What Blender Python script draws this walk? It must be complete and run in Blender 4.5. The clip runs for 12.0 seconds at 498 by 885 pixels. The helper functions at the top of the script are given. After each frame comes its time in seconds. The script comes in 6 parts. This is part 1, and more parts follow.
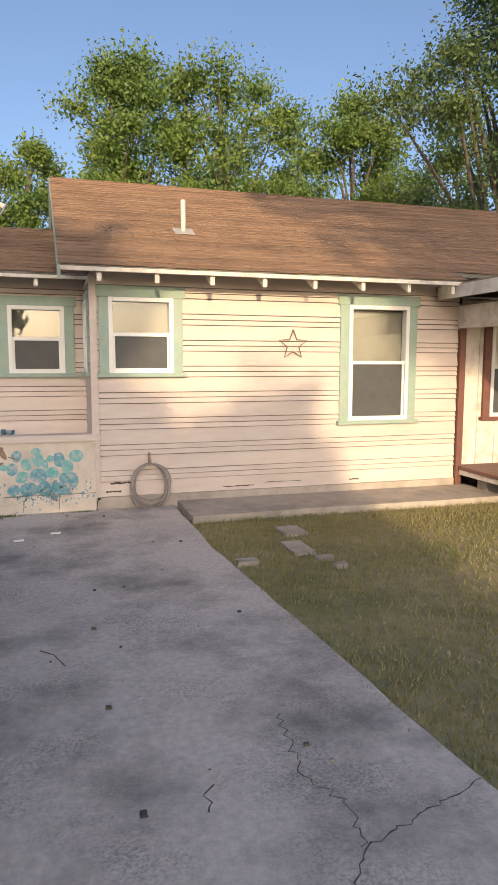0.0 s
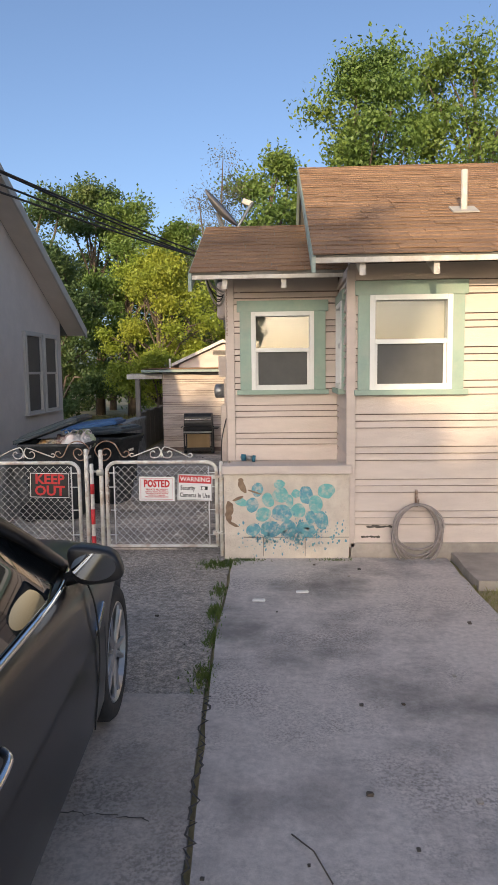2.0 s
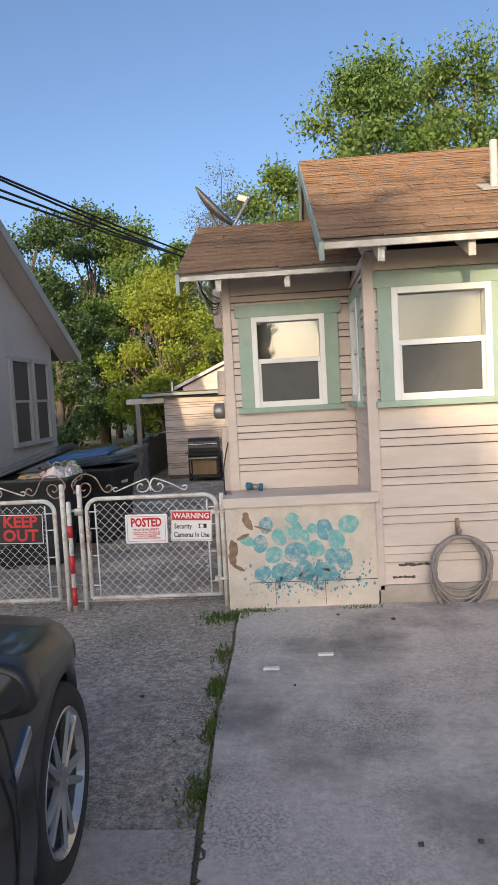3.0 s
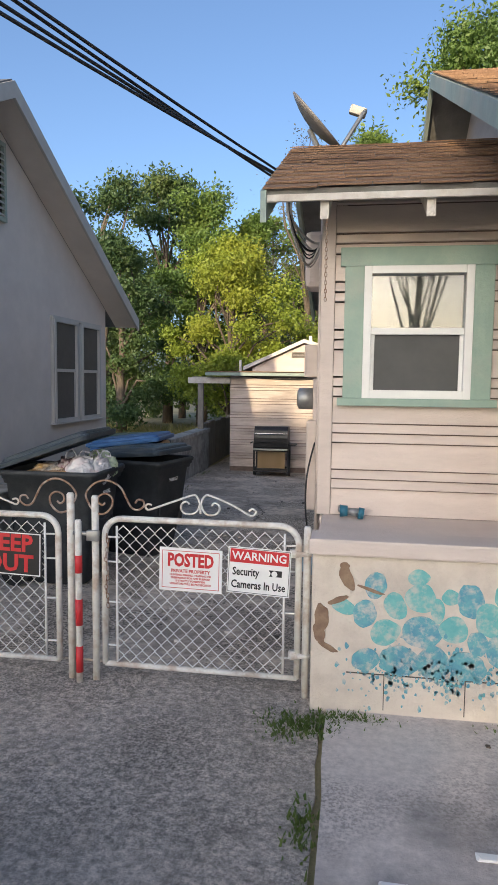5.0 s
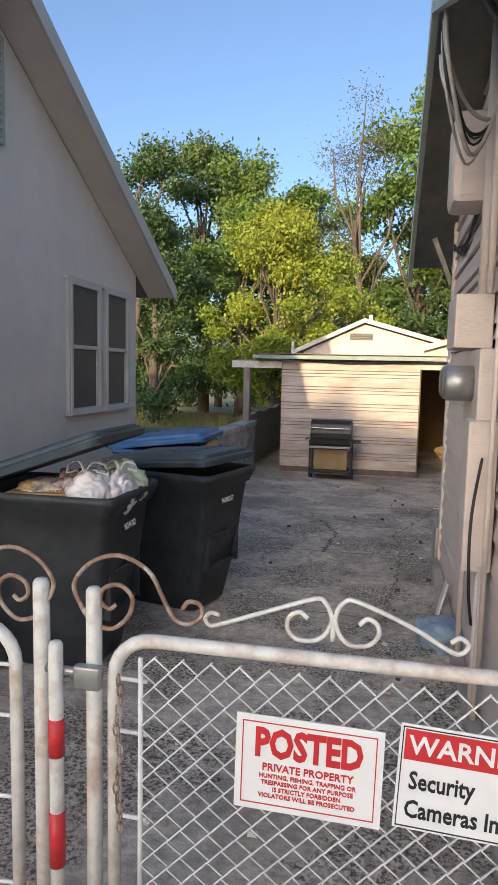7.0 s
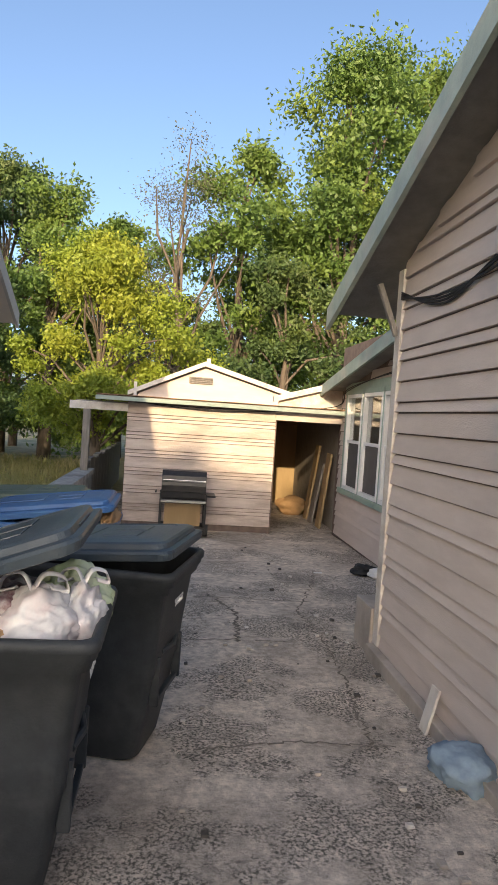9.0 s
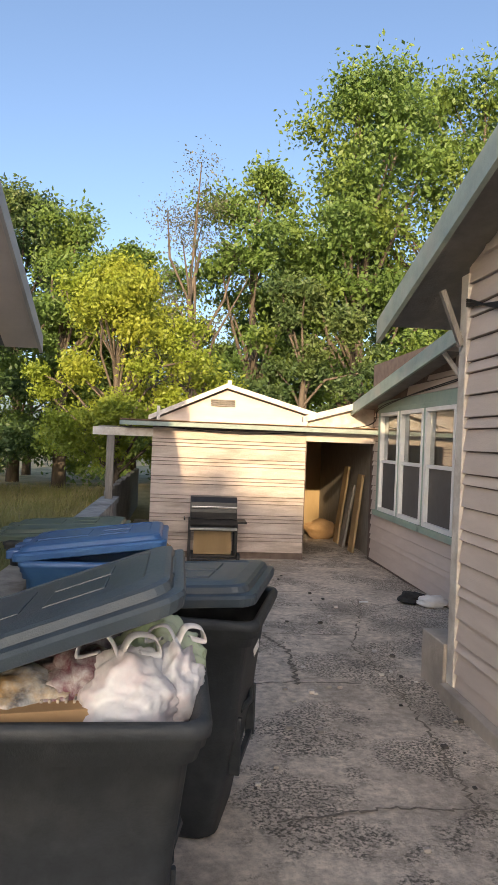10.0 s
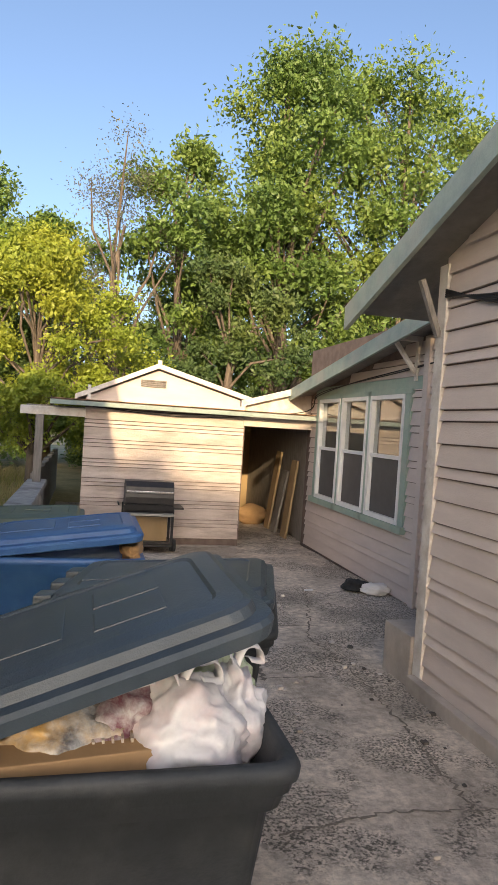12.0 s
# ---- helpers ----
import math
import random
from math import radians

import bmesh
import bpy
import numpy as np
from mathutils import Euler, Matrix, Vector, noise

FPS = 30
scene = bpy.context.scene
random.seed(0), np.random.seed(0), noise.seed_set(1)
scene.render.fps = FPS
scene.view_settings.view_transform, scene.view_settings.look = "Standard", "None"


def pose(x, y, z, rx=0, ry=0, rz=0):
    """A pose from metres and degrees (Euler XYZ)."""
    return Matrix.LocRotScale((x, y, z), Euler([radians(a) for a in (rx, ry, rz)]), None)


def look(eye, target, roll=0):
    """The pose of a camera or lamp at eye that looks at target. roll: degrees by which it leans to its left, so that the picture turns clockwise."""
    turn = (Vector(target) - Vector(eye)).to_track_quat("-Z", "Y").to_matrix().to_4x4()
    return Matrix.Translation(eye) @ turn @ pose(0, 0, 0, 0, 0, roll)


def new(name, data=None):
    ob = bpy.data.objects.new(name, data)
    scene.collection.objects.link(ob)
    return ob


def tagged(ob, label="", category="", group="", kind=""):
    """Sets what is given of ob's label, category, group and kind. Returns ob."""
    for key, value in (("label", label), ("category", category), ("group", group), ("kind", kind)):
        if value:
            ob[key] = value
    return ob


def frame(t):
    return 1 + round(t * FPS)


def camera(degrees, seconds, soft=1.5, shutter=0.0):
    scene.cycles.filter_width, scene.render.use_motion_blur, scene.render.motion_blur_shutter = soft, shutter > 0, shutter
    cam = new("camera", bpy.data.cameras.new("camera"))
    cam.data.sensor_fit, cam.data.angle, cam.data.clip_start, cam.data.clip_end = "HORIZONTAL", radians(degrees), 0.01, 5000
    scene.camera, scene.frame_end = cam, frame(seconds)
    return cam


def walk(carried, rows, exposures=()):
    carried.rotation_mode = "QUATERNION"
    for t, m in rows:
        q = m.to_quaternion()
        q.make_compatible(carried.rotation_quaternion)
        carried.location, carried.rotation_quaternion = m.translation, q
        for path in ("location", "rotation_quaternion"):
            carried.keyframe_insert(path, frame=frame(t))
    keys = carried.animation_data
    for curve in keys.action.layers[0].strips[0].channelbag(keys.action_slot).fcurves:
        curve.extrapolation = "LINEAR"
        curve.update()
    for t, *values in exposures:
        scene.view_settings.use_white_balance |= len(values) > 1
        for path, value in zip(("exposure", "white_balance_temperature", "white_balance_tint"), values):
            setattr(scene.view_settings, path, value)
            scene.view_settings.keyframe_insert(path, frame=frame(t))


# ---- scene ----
cam = camera(40.9, 12.0)
METRES, EYE, TILT, LEAN, TURN = 9.35, 1.75, 0.0, 0.0, -17.0
ROWS = [
    (0.0, 0.0, 0.0, 0.0, 0.02, -6.94, -0.13),
    (0.5, -0.0133, 0.031, 0.0021, 5.58, -6.51, 0.84),
    (1.0, -0.0213, 0.0733, -0.0009, 14.07, -6.41, 3.14),
    (1.5, -0.0352, 0.1183, 0.0025, 19.31, -6.01, 1.79),
    (2.0, -0.0627, 0.1634, 0.0051, 19.58, -6.08, 0.72),
    (2.5, -0.0757, 0.2178, -0.0001, 18.9, -4.04, 3.09),
    (4.5, -0.1623, 0.408, -0.006, 25.73, -5.03, -0.72),
    (5.0, -0.1899, 0.4538, -0.0062, 26.07, -5.24, -0.67),
    (5.5, -0.2108, 0.5087, -0.0098, 31.58, -4.4, -0.76),
    (6.0, -0.2445, 0.5571, -0.0146, 31.19, -4.27, -2.48),
    (6.5, -0.2834, 0.5948, -0.0156, 29.59, -6.75, -1.07),
    (7.0, -0.3245, 0.6334, -0.0158, 28.83, -6.22, -1.23),
    (7.5, -0.3693, 0.6573, -0.0162, 21.79, -5.5, -1.74),
    (9.5, -0.4961, 0.7182, -0.0093, 9.96, -0.8, -3.86),
    (10.0, -0.5147, 0.7367, -0.0124, 11.1, -0.15, -2.26),
    (10.5, -0.5315, 0.7497, -0.0124, 8.87, -1.48, -4.41),
    (11.0, -0.5516, 0.7539, -0.0104, 3.68, -1.15, -3.88),
    (11.5, -0.5636, 0.7548, -0.0109, 3.58, -1.76, -4.62),
    (12.0, -0.5632, 0.7543, -0.0106, 3.32, -1.34, -3.68),
]
walk(cam, [(t, pose(0, 0, EYE, TILT, LEAN, TURN) @ pose(METRES * x, METRES * y, METRES * z, 90 + pitch, roll, yaw)) for t, x, y, z, yaw, pitch, roll in ROWS], [(0.0, 0.84, 7150, 14.0), (2.5, 0.88, 6700, 11.0), (4.5, 1.0, 6400, 9.0), (7.5, 1.28, 6750, 10.0), (9.5, 1.42, 7250, 11.0), (12.0, 1.42, 7350, 12.0)])

# ---- light ----
world = bpy.data.worlds.new("sky")
scene.world = world
world.use_nodes = True
sky = world.node_tree.nodes.new("ShaderNodeTexSky")
sky.sky_type, sky.sun_disc = "NISHITA", False
SUN_ELEV, SUN_AZ = radians(13.5), radians(190)
sky.sun_elevation, sky.sun_rotation = SUN_ELEV, SUN_AZ
sky.air_density, sky.dust_density, sky.ozone_density = 0.7, 3.2, 2.3
back = world.node_tree.nodes["Background"]
back.inputs["Strength"].default_value = 0.145
world.node_tree.links.new(sky.outputs[0], back.inputs[0])
sun = new("sun", bpy.data.lights.new("sun", "SUN"))
sun.data.energy, sun.data.angle, sun.data.color = 2.2, radians(0.6), (1.0, 0.80, 0.52)
to_sun = Vector((math.sin(SUN_AZ) * math.cos(SUN_ELEV), math.cos(SUN_AZ) * math.cos(SUN_ELEV), math.sin(SUN_ELEV)))
sun.matrix_world = look(to_sun * 60, (0, 0, 0))


# ---- materials ----
def mat(name, a, b=None, scale=3.0, rough=0.7, bump=0.0, bscale=40.0, metal=0.0, c=None, cscale=0.6, camount=0.5, stretch=(1, 1, 1), vary=0.0, spec=0.5, coat=0.0, grit=None):
    """Two-scale surface: a and b mix by fine noise, c by broad blotches; bump by a third noise."""
    m = bpy.data.materials.new(name)
    m.use_nodes = True
    nt = m.node_tree
    p = nt.nodes["Principled BSDF"]
    p.inputs["Roughness"].default_value, p.inputs["Metallic"].default_value = rough, metal
    p.inputs["Specular IOR Level"].default_value = spec
    p.inputs["Coat Weight"].default_value = coat
    p.inputs["Coat Roughness"].default_value = 0.04
    b = b or tuple(v * 0.82 for v in a)
    geo = nt.nodes.new("ShaderNodeNewGeometry")
    mp = nt.nodes.new("ShaderNodeMapping")
    mp.inputs["Scale"].default_value = stretch
    nt.links.new(geo.outputs["Position"], mp.inputs[0])

    def noise_tex(s, detail=5.0):
        n = nt.nodes.new("ShaderNodeTexNoise")
        n.inputs["Scale"].default_value, n.inputs["Detail"].default_value = s, detail
        n.inputs["Roughness"].default_value = 0.65
        nt.links.new(mp.outputs[0], n.inputs["Vector"])
        return n

    def ramp(src, lo, hi):
        r = nt.nodes.new("ShaderNodeMapRange")
        r.inputs[1].default_value, r.inputs[2].default_value = lo, hi
        nt.links.new(src, r.inputs[0])
        return r.outputs[0]

    def mix(fac, x, y):
        k = nt.nodes.new("ShaderNodeMix")
        k.data_type = "RGBA"
        for s, v in ((k.inputs[0], fac), (k.inputs[6], x), (k.inputs[7], y)):
            if hasattr(v, "links"):
                nt.links.new(v, s)
            else:
                s.default_value = (*v, 1) if isinstance(v, tuple) else v
        return k.outputs[2]

    col = mix(ramp(noise_tex(scale).outputs[0], 0.35, 0.65), a, b)
    if c:
        f = nt.nodes.new("ShaderNodeMath")
        f.operation = "MULTIPLY"
        f.inputs[1].default_value = camount
        nt.links.new(ramp(noise_tex(cscale, 6).outputs[0], 0.47, 0.66), f.inputs[0])
        col = mix(f.outputs[0], col, c)
    if grit:
        # exposed dark grit, thick where the skin of the surface has worn away
        gcol, gscale, pscale, lo, hi, most = grit
        g = nt.nodes.new("ShaderNodeMath")
        g.operation = "MULTIPLY"
        nt.links.new(ramp(noise_tex(gscale, 3).outputs[0], 0.44, 0.60), g.inputs[0])
        nt.links.new(ramp(noise_tex(pscale, 8).outputs[0], lo, hi), g.inputs[1])
        g2 = nt.nodes.new("ShaderNodeMath")
        g2.operation = "MULTIPLY"
        g2.inputs[1].default_value = most
        nt.links.new(g.outputs[0], g2.inputs[0])
        col = mix(g2.outputs[0], col, gcol)
    if vary:
        info = nt.nodes.new("ShaderNodeObjectInfo")
        hsv = nt.nodes.new("ShaderNodeHueSaturation")
        nt.links.new(col, hsv.inputs["Color"])
        r = nt.nodes.new("ShaderNodeMapRange")
        r.inputs[3].default_value, r.inputs[4].default_value = 1 - vary, 1 + vary
        nt.links.new(info.outputs["Random"], r.inputs[0])
        nt.links.new(r.outputs[0], hsv.inputs["Value"])
        col = hsv.outputs[0]
    nt.links.new(col, p.inputs["Base Color"])
    if bump:
        bn = nt.nodes.new("ShaderNodeBump")
        bn.inputs["Strength"].default_value, bn.inputs["Distance"].default_value = bump, 0.02
        nt.links.new(noise_tex(bscale, 6).outputs[0], bn.inputs["Height"])
        nt.links.new(bn.outputs[0], p.inputs["Normal"])
    return m


def leafy(name, a, b, c):
    """Thin leaf: colour varies leaf by leaf and clump by clump, some light passes through."""
    m = mat(name, a, b, scale=0.9, rough=0.55, c=c, cscale=0.35, camount=0.8)
    nt = m.node_tree
    p = nt.nodes["Principled BSDF"]
    tr = nt.nodes.new("ShaderNodeBsdfTranslucent")
    nt.links.new(p.inputs["Base Color"].links[0].from_socket, tr.inputs[0])
    mx = nt.nodes.new("ShaderNodeMixShader")
    mx.inputs[0].default_value = 0.35
    nt.links.new(p.outputs[0], mx.inputs[1])
    nt.links.new(tr.outputs[0], mx.inputs[2])
    nt.links.new(mx.outputs[0], nt.nodes["Material Output"].inputs[0])
    return m


M_SIDING = mat("siding_paint", (0.70, 0.60, 0.535), (0.64, 0.545, 0.485), scale=5, rough=0.62, bump=0.25, bscale=70, c=(0.56, 0.47, 0.42), cscale=1.6, camount=0.4, stretch=(0.5, 0.5, 2.5), vary=0.035)
M_SIDING_OLD = mat("siding_weathered", (0.70, 0.60, 0.54), (0.58, 0.48, 0.42), scale=6, rough=0.75, bump=0.5, bscale=60, c=(0.36, 0.29, 0.24), cscale=2.5, camount=0.7, stretch=(0.5, 0.5, 3), vary=0.06)
M_GREEN = mat("green_trim_paint", (0.33, 0.44, 0.36), (0.28, 0.39, 0.33), scale=8, rough=0.55, bump=0.2, c=(0.40, 0.42, 0.36), cscale=3, camount=0.5)
M_FASCIA = mat("fascia_green_grey", (0.34, 0.42, 0.37), (0.26, 0.33, 0.30), scale=6, rough=0.6, bump=0.2, c=(0.45, 0.42, 0.36), cscale=2)
M_WHITE = mat("white_vinyl", (0.83, 0.83, 0.81), (0.78, 0.78, 0.76), scale=6, rough=0.35)
M_WHITEWOOD = mat("white_wood_paint", (0.74, 0.70, 0.64), (0.66, 0.60, 0.53), scale=8, rough=0.65, bump=0.3, c=(0.42, 0.36, 0.30), cscale=4, camount=0.5)
M_BROWN = mat("brown_paint", (0.20, 0.085, 0.062), (0.16, 0.065, 0.05), scale=7, rough=0.55, bump=0.2)
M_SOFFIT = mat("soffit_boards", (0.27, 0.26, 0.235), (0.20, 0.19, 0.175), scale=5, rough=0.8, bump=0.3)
M_SHINGLE = mat("brown_shingle", (0.41, 0.255, 0.155), (0.28, 0.17, 0.105), scale=60, rough=0.92, bump=0.5, bscale=220, c=(0.22, 0.13, 0.085), cscale=1.3, camount=0.6, vary=0.17)
M_DECK = mat("roof_underlay", (0.12, 0.075, 0.05), scale=20, rough=0.95)
M_CONC = mat("concrete_smooth", (0.70, 0.625, 0.57), (0.54, 0.48, 0.44), scale=24, rough=0.85, bump=0.25, bscale=70, c=(0.22, 0.20, 0.185), cscale=1.1, camount=0.85, grit=((0.13, 0.115, 0.105), 60, 1.3, 0.45, 0.65, 0.6))
M_CONC2 = mat("concrete_grey_apron", (0.60, 0.53, 0.47), (0.46, 0.405, 0.36), scale=24, rough=0.88, bump=0.4, bscale=60, c=(0.21, 0.195, 0.18), cscale=0.9, camount=0.7, grit=((0.13, 0.115, 0.105), 60, 1.3, 0.42, 0.6, 0.6))
M_AGG = mat("concrete_worn_aggregate", (0.80, 0.70, 0.60), (0.34, 0.295, 0.25), scale=24, rough=0.92, bump=1.0, bscale=48, c=(0.30, 0.265, 0.23), cscale=1.3, camount=0.4, grit=((0.10, 0.088, 0.075), 65, 1.1, 0.25, 0.62, 0.75))
M_YARD = mat("concrete_yard", (0.84, 0.73, 0.61), (0.46, 0.395, 0.33), scale=17, rough=0.88, bump=0.8, bscale=36, c=(0.25, 0.215, 0.18), cscale=1.1, camount=0.6, grit=((0.10, 0.088, 0.072), 60, 1.5, 0.46, 0.53, 0.95))
M_SLAB = mat("concrete_walk", (0.50, 0.44, 0.38), (0.40, 0.35, 0.30), scale=5, rough=0.85, bump=0.4, c=(0.18, 0.165, 0.15), cscale=1.5)
M_EARTH = mat("earth_dry_grass", (0.44, 0.36, 0.20), (0.31, 0.265, 0.135), scale=8, rough=0.95, bump=0.8, bscale=30, c=(0.14, 0.16, 0.06), cscale=0.7, camount=0.8)
M_BLOCK = mat("painted_block", (0.72, 0.64, 0.54), (0.66, 0.57, 0.48), scale=5, rough=0.7, bump=0.4, bscale=60, c=(0.50, 0.43, 0.36), cscale=2.5, camount=0.5)
M_LOWWALL = mat("limewashed_wall", (0.48, 0.47, 0.44), (0.30, 0.29, 0.27), scale=7, rough=0.9, bump=0.6, bscale=40, c=(0.12, 0.115, 0.105), cscale=2, camount=0.8)
M_STUCCO = mat("grey_stucco", (0.70, 0.64, 0.60), (0.65, 0.595, 0.56), scale=4, rough=0.9, bump=0.3, bscale=90, c=(0.56, 0.51, 0.48), cscale=0.8, camount=0.5)
M_JOINT = mat("board_joint", (0.22, 0.165, 0.14), (0.15, 0.11, 0.095), scale=9, rough=0.9)
# near-black colour puts the darkness of unlit interiors into the surface
M_UNLIT = mat("unlit_room_tone", (0.05, 0.045, 0.04), rough=0.9)
M_SCREEN = mat("insect_screen", (0.085, 0.086, 0.086), (0.07, 0.071, 0.071), scale=5, rough=0.6)
# dim grey-beige paints the upper panes' reflection onto the blind
M_REFLBLIND = mat("reflection_tone_blind", (0.17, 0.16, 0.14), (0.13, 0.125, 0.11), scale=4, rough=0.8)
M_TAN = mat("tan_plywood", (0.44, 0.31, 0.17), (0.36, 0.25, 0.13), scale=3, rough=0.8, bump=0.2, stretch=(1, 1, 0.3))
M_GREYWOOD = mat("weathered_wood", (0.32, 0.29, 0.26), (0.21, 0.19, 0.165), scale=10, rough=0.85, bump=0.5, stretch=(3, 3, 0.4))
M_BARK = mat("bark", (0.16, 0.125, 0.095), (0.09, 0.07, 0.055), scale=9, rough=0.95, bump=1.0, bscale=14, stretch=(1, 1, 0.3))
M_LEAF = leafy("leaf_green", (0.16, 0.25, 0.055), (0.10, 0.175, 0.045), (0.23, 0.29, 0.055))
M_LEAF_DARK = leafy("leaf_deep_green", (0.085, 0.145, 0.05), (0.06, 0.11, 0.042), (0.16, 0.21, 0.055))
M_LEAF_YELLOW = leafy("leaf_yellow_green", (0.28, 0.35, 0.045), (0.20, 0.28, 0.04), (0.36, 0.38, 0.05))
M_LEAF_GREY = leafy("leaf_grey_sparse", (0.15, 0.15, 0.10), (0.11, 0.11, 0.075), (0.10, 0.13, 0.05))
M_GRASS = leafy("grass_blade", (0.34, 0.30, 0.11), (0.22, 0.24, 0.075), (0.46, 0.37, 0.19))
M_METAL = mat("galvanised", (0.42, 0.42, 0.41), (0.33, 0.33, 0.32), scale=20, rough=0.45, metal=0.7)


def glass_mat():
    m = bpy.data.materials.new("window_glass")
    m.use_nodes = True
    p = m.node_tree.nodes["Principled BSDF"]
    p.inputs["Transmission Weight"].default_value = 1.0
    p.inputs["Roughness"].default_value = 0.02
    p.inputs["IOR"].default_value = 1.5
    p.inputs["Base Color"].default_value = (0.9, 0.93, 0.92, 1)
    return m


M_GLASS = glass_mat()


# ---- mesh helpers ----
def mesh_ob(name, bm, material, smooth=False, parent=None):
    me = bpy.data.meshes.new(name)
    bmesh.ops.recalc_face_normals(bm, faces=bm.faces)
    bm.to_mesh(me)
    bm.free()
    for m in material if isinstance(material, (list, tuple)) else [material]:
        me.materials.append(m)
    if smooth:
        me.polygons.foreach_set("use_smooth", [True] * len(me.polygons))
    ob = new(name, me)
    if parent:
        ob.parent = parent
    return ob


def add_box(bm, lo, hi, bevel=0.0, m=None):
    """A box between two corners in bm, optionally bevelled and moved by m."""
    size = [hi[i] - lo[i] for i in range(3)]
    mid = [(hi[i] + lo[i]) / 2 for i in range(3)]
    mm = Matrix.Translation(mid) @ Matrix.Diagonal((*size, 1))
    vs = bmesh.ops.create_cube(bm, size=1, matrix=(m @ mm) if m else mm)["verts"]
    if bevel:
        es = list({e for v in vs for e in v.link_edges})
        bmesh.ops.bevel(bm, geom=es, offset=bevel, segments=2, affect="EDGES", profile=0.6)
    return vs


def box(name, lo, hi, material, bevel=0.0, parent=None):
    bm = bmesh.new()
    add_box(bm, lo, hi, bevel)
    return mesh_ob(name, bm, material, parent=parent)


def boxes(name, rows, material, bevel=0.0, parent=None):
    bm = bmesh.new()
    for lo, hi in rows:
        add_box(bm, lo, hi, bevel)
    return mesh_ob(name, bm, material, parent=parent)


def add_tube(bm, pts, r, sides=8, cap=True):
    """A round tube along pts; r is one radius or one a point."""
    pts = [Vector(p) for p in pts]
    rs = r if isinstance(r, (list, tuple)) else [r] * len(pts)
    rings = []
    side = None
    for i, p in enumerate(pts):
        d = (pts[min(i + 1, len(pts) - 1)] - pts[max(i - 1, 0)]).normalized()
        if side is None:
            side = d.orthogonal().normalized()
        side = (side - d * side.dot(d)).normalized()
        up = d.cross(side)
        rings.append([bm.verts.new(p + (side * math.cos(a) + up * math.sin(a)) * rs[i]) for a in [2 * math.pi * k / sides for k in range(sides)]])
    for a, b in zip(rings, rings[1:]):
        for k in range(sides):
            bm.faces.new((a[k], a[(k + 1) % sides], b[(k + 1) % sides], b[k]))
    if cap:
        bm.faces.new(rings[0][::-1])
        bm.faces.new(rings[-1])


def tube(name, pts, r, material, sides=8, parent=None):
    bm = bmesh.new()
    add_tube(bm, pts, r, sides)
    return mesh_ob(name, bm, material, smooth=True, parent=parent)


def empty(name, at=(0, 0, 0), **tags):
    ob = new(name)
    ob.empty_display_size = 0.1
    ob.location = at
    return tagged(ob, **tags)


def under(root, ob):
    """Parent ob to root without moving it."""
    ob.parent = root
    ob.matrix_parent_inverse = Matrix.Translation(root.location).inverted()
    return ob


def quad(bm, a, b, c, d):
    return bm.faces.new([bm.verts.new(v) for v in (a, b, c, d)])


def gz(y):
    """Height of the paved ground: level in front, falling gently behind the gate."""
    return 0.0 if y < 8.3 else -0.15 * min(1, (y - 8.3) / 9.8)


def split(u0, u1, z0, z1, holes):
    """The runs of a strip u0..u1 that miss the holes (u, u, z, z)."""
    runs = [(u0, u1)]
    zc = (z0 + z1) / 2
    for a, b, c, d in holes:
        if c < zc < d:
            runs = [r for x, y in runs for r in ((x, min(y, a)), (max(x, b), y)) if r[1] - r[0] > 0.02]
    return runs


def wall_core(name, axis, at, thick, u0, u1, z0, z1, holes, material, top=None):
    """A wall with holes through it, made of strips. axis 'y': runs along x at y=at; 'x': runs along y. thick goes away from the viewer."""
    cuts = sorted({z0, z1, *[h for q in holes for h in q[2:]]})
    rows = []
    for c, d in zip(cuts, cuts[1:]):
        for a, b in split(u0, u1, c, d, holes):
            lo, hi = sorted((at, at + thick))
            rows.append(((a, lo, c), (b, hi, d)) if axis == "y" else ((lo, a, c), (hi, b, d)))
    return tagged(boxes(name, rows, material), kind="structure", label="painted timber wall of the old house", category="wall")


PLANKS = []
SIDE_PATTERN = (0.15, 0.15, 0.075)


def siding(parent, axis, at, out, u0, u1, z0, z1, holes, material=None, limit=None, pattern=(0.18, 0.065, 0.065), ragged=0.0):
    """Remember a field of horizontal boards, to be laid at the end of the file. limit(u) gives the wall's top."""
    PLANKS.append((parent, axis, at, out, u0, u1, z0, z1, holes, material or M_SIDING, limit, pattern, ragged))


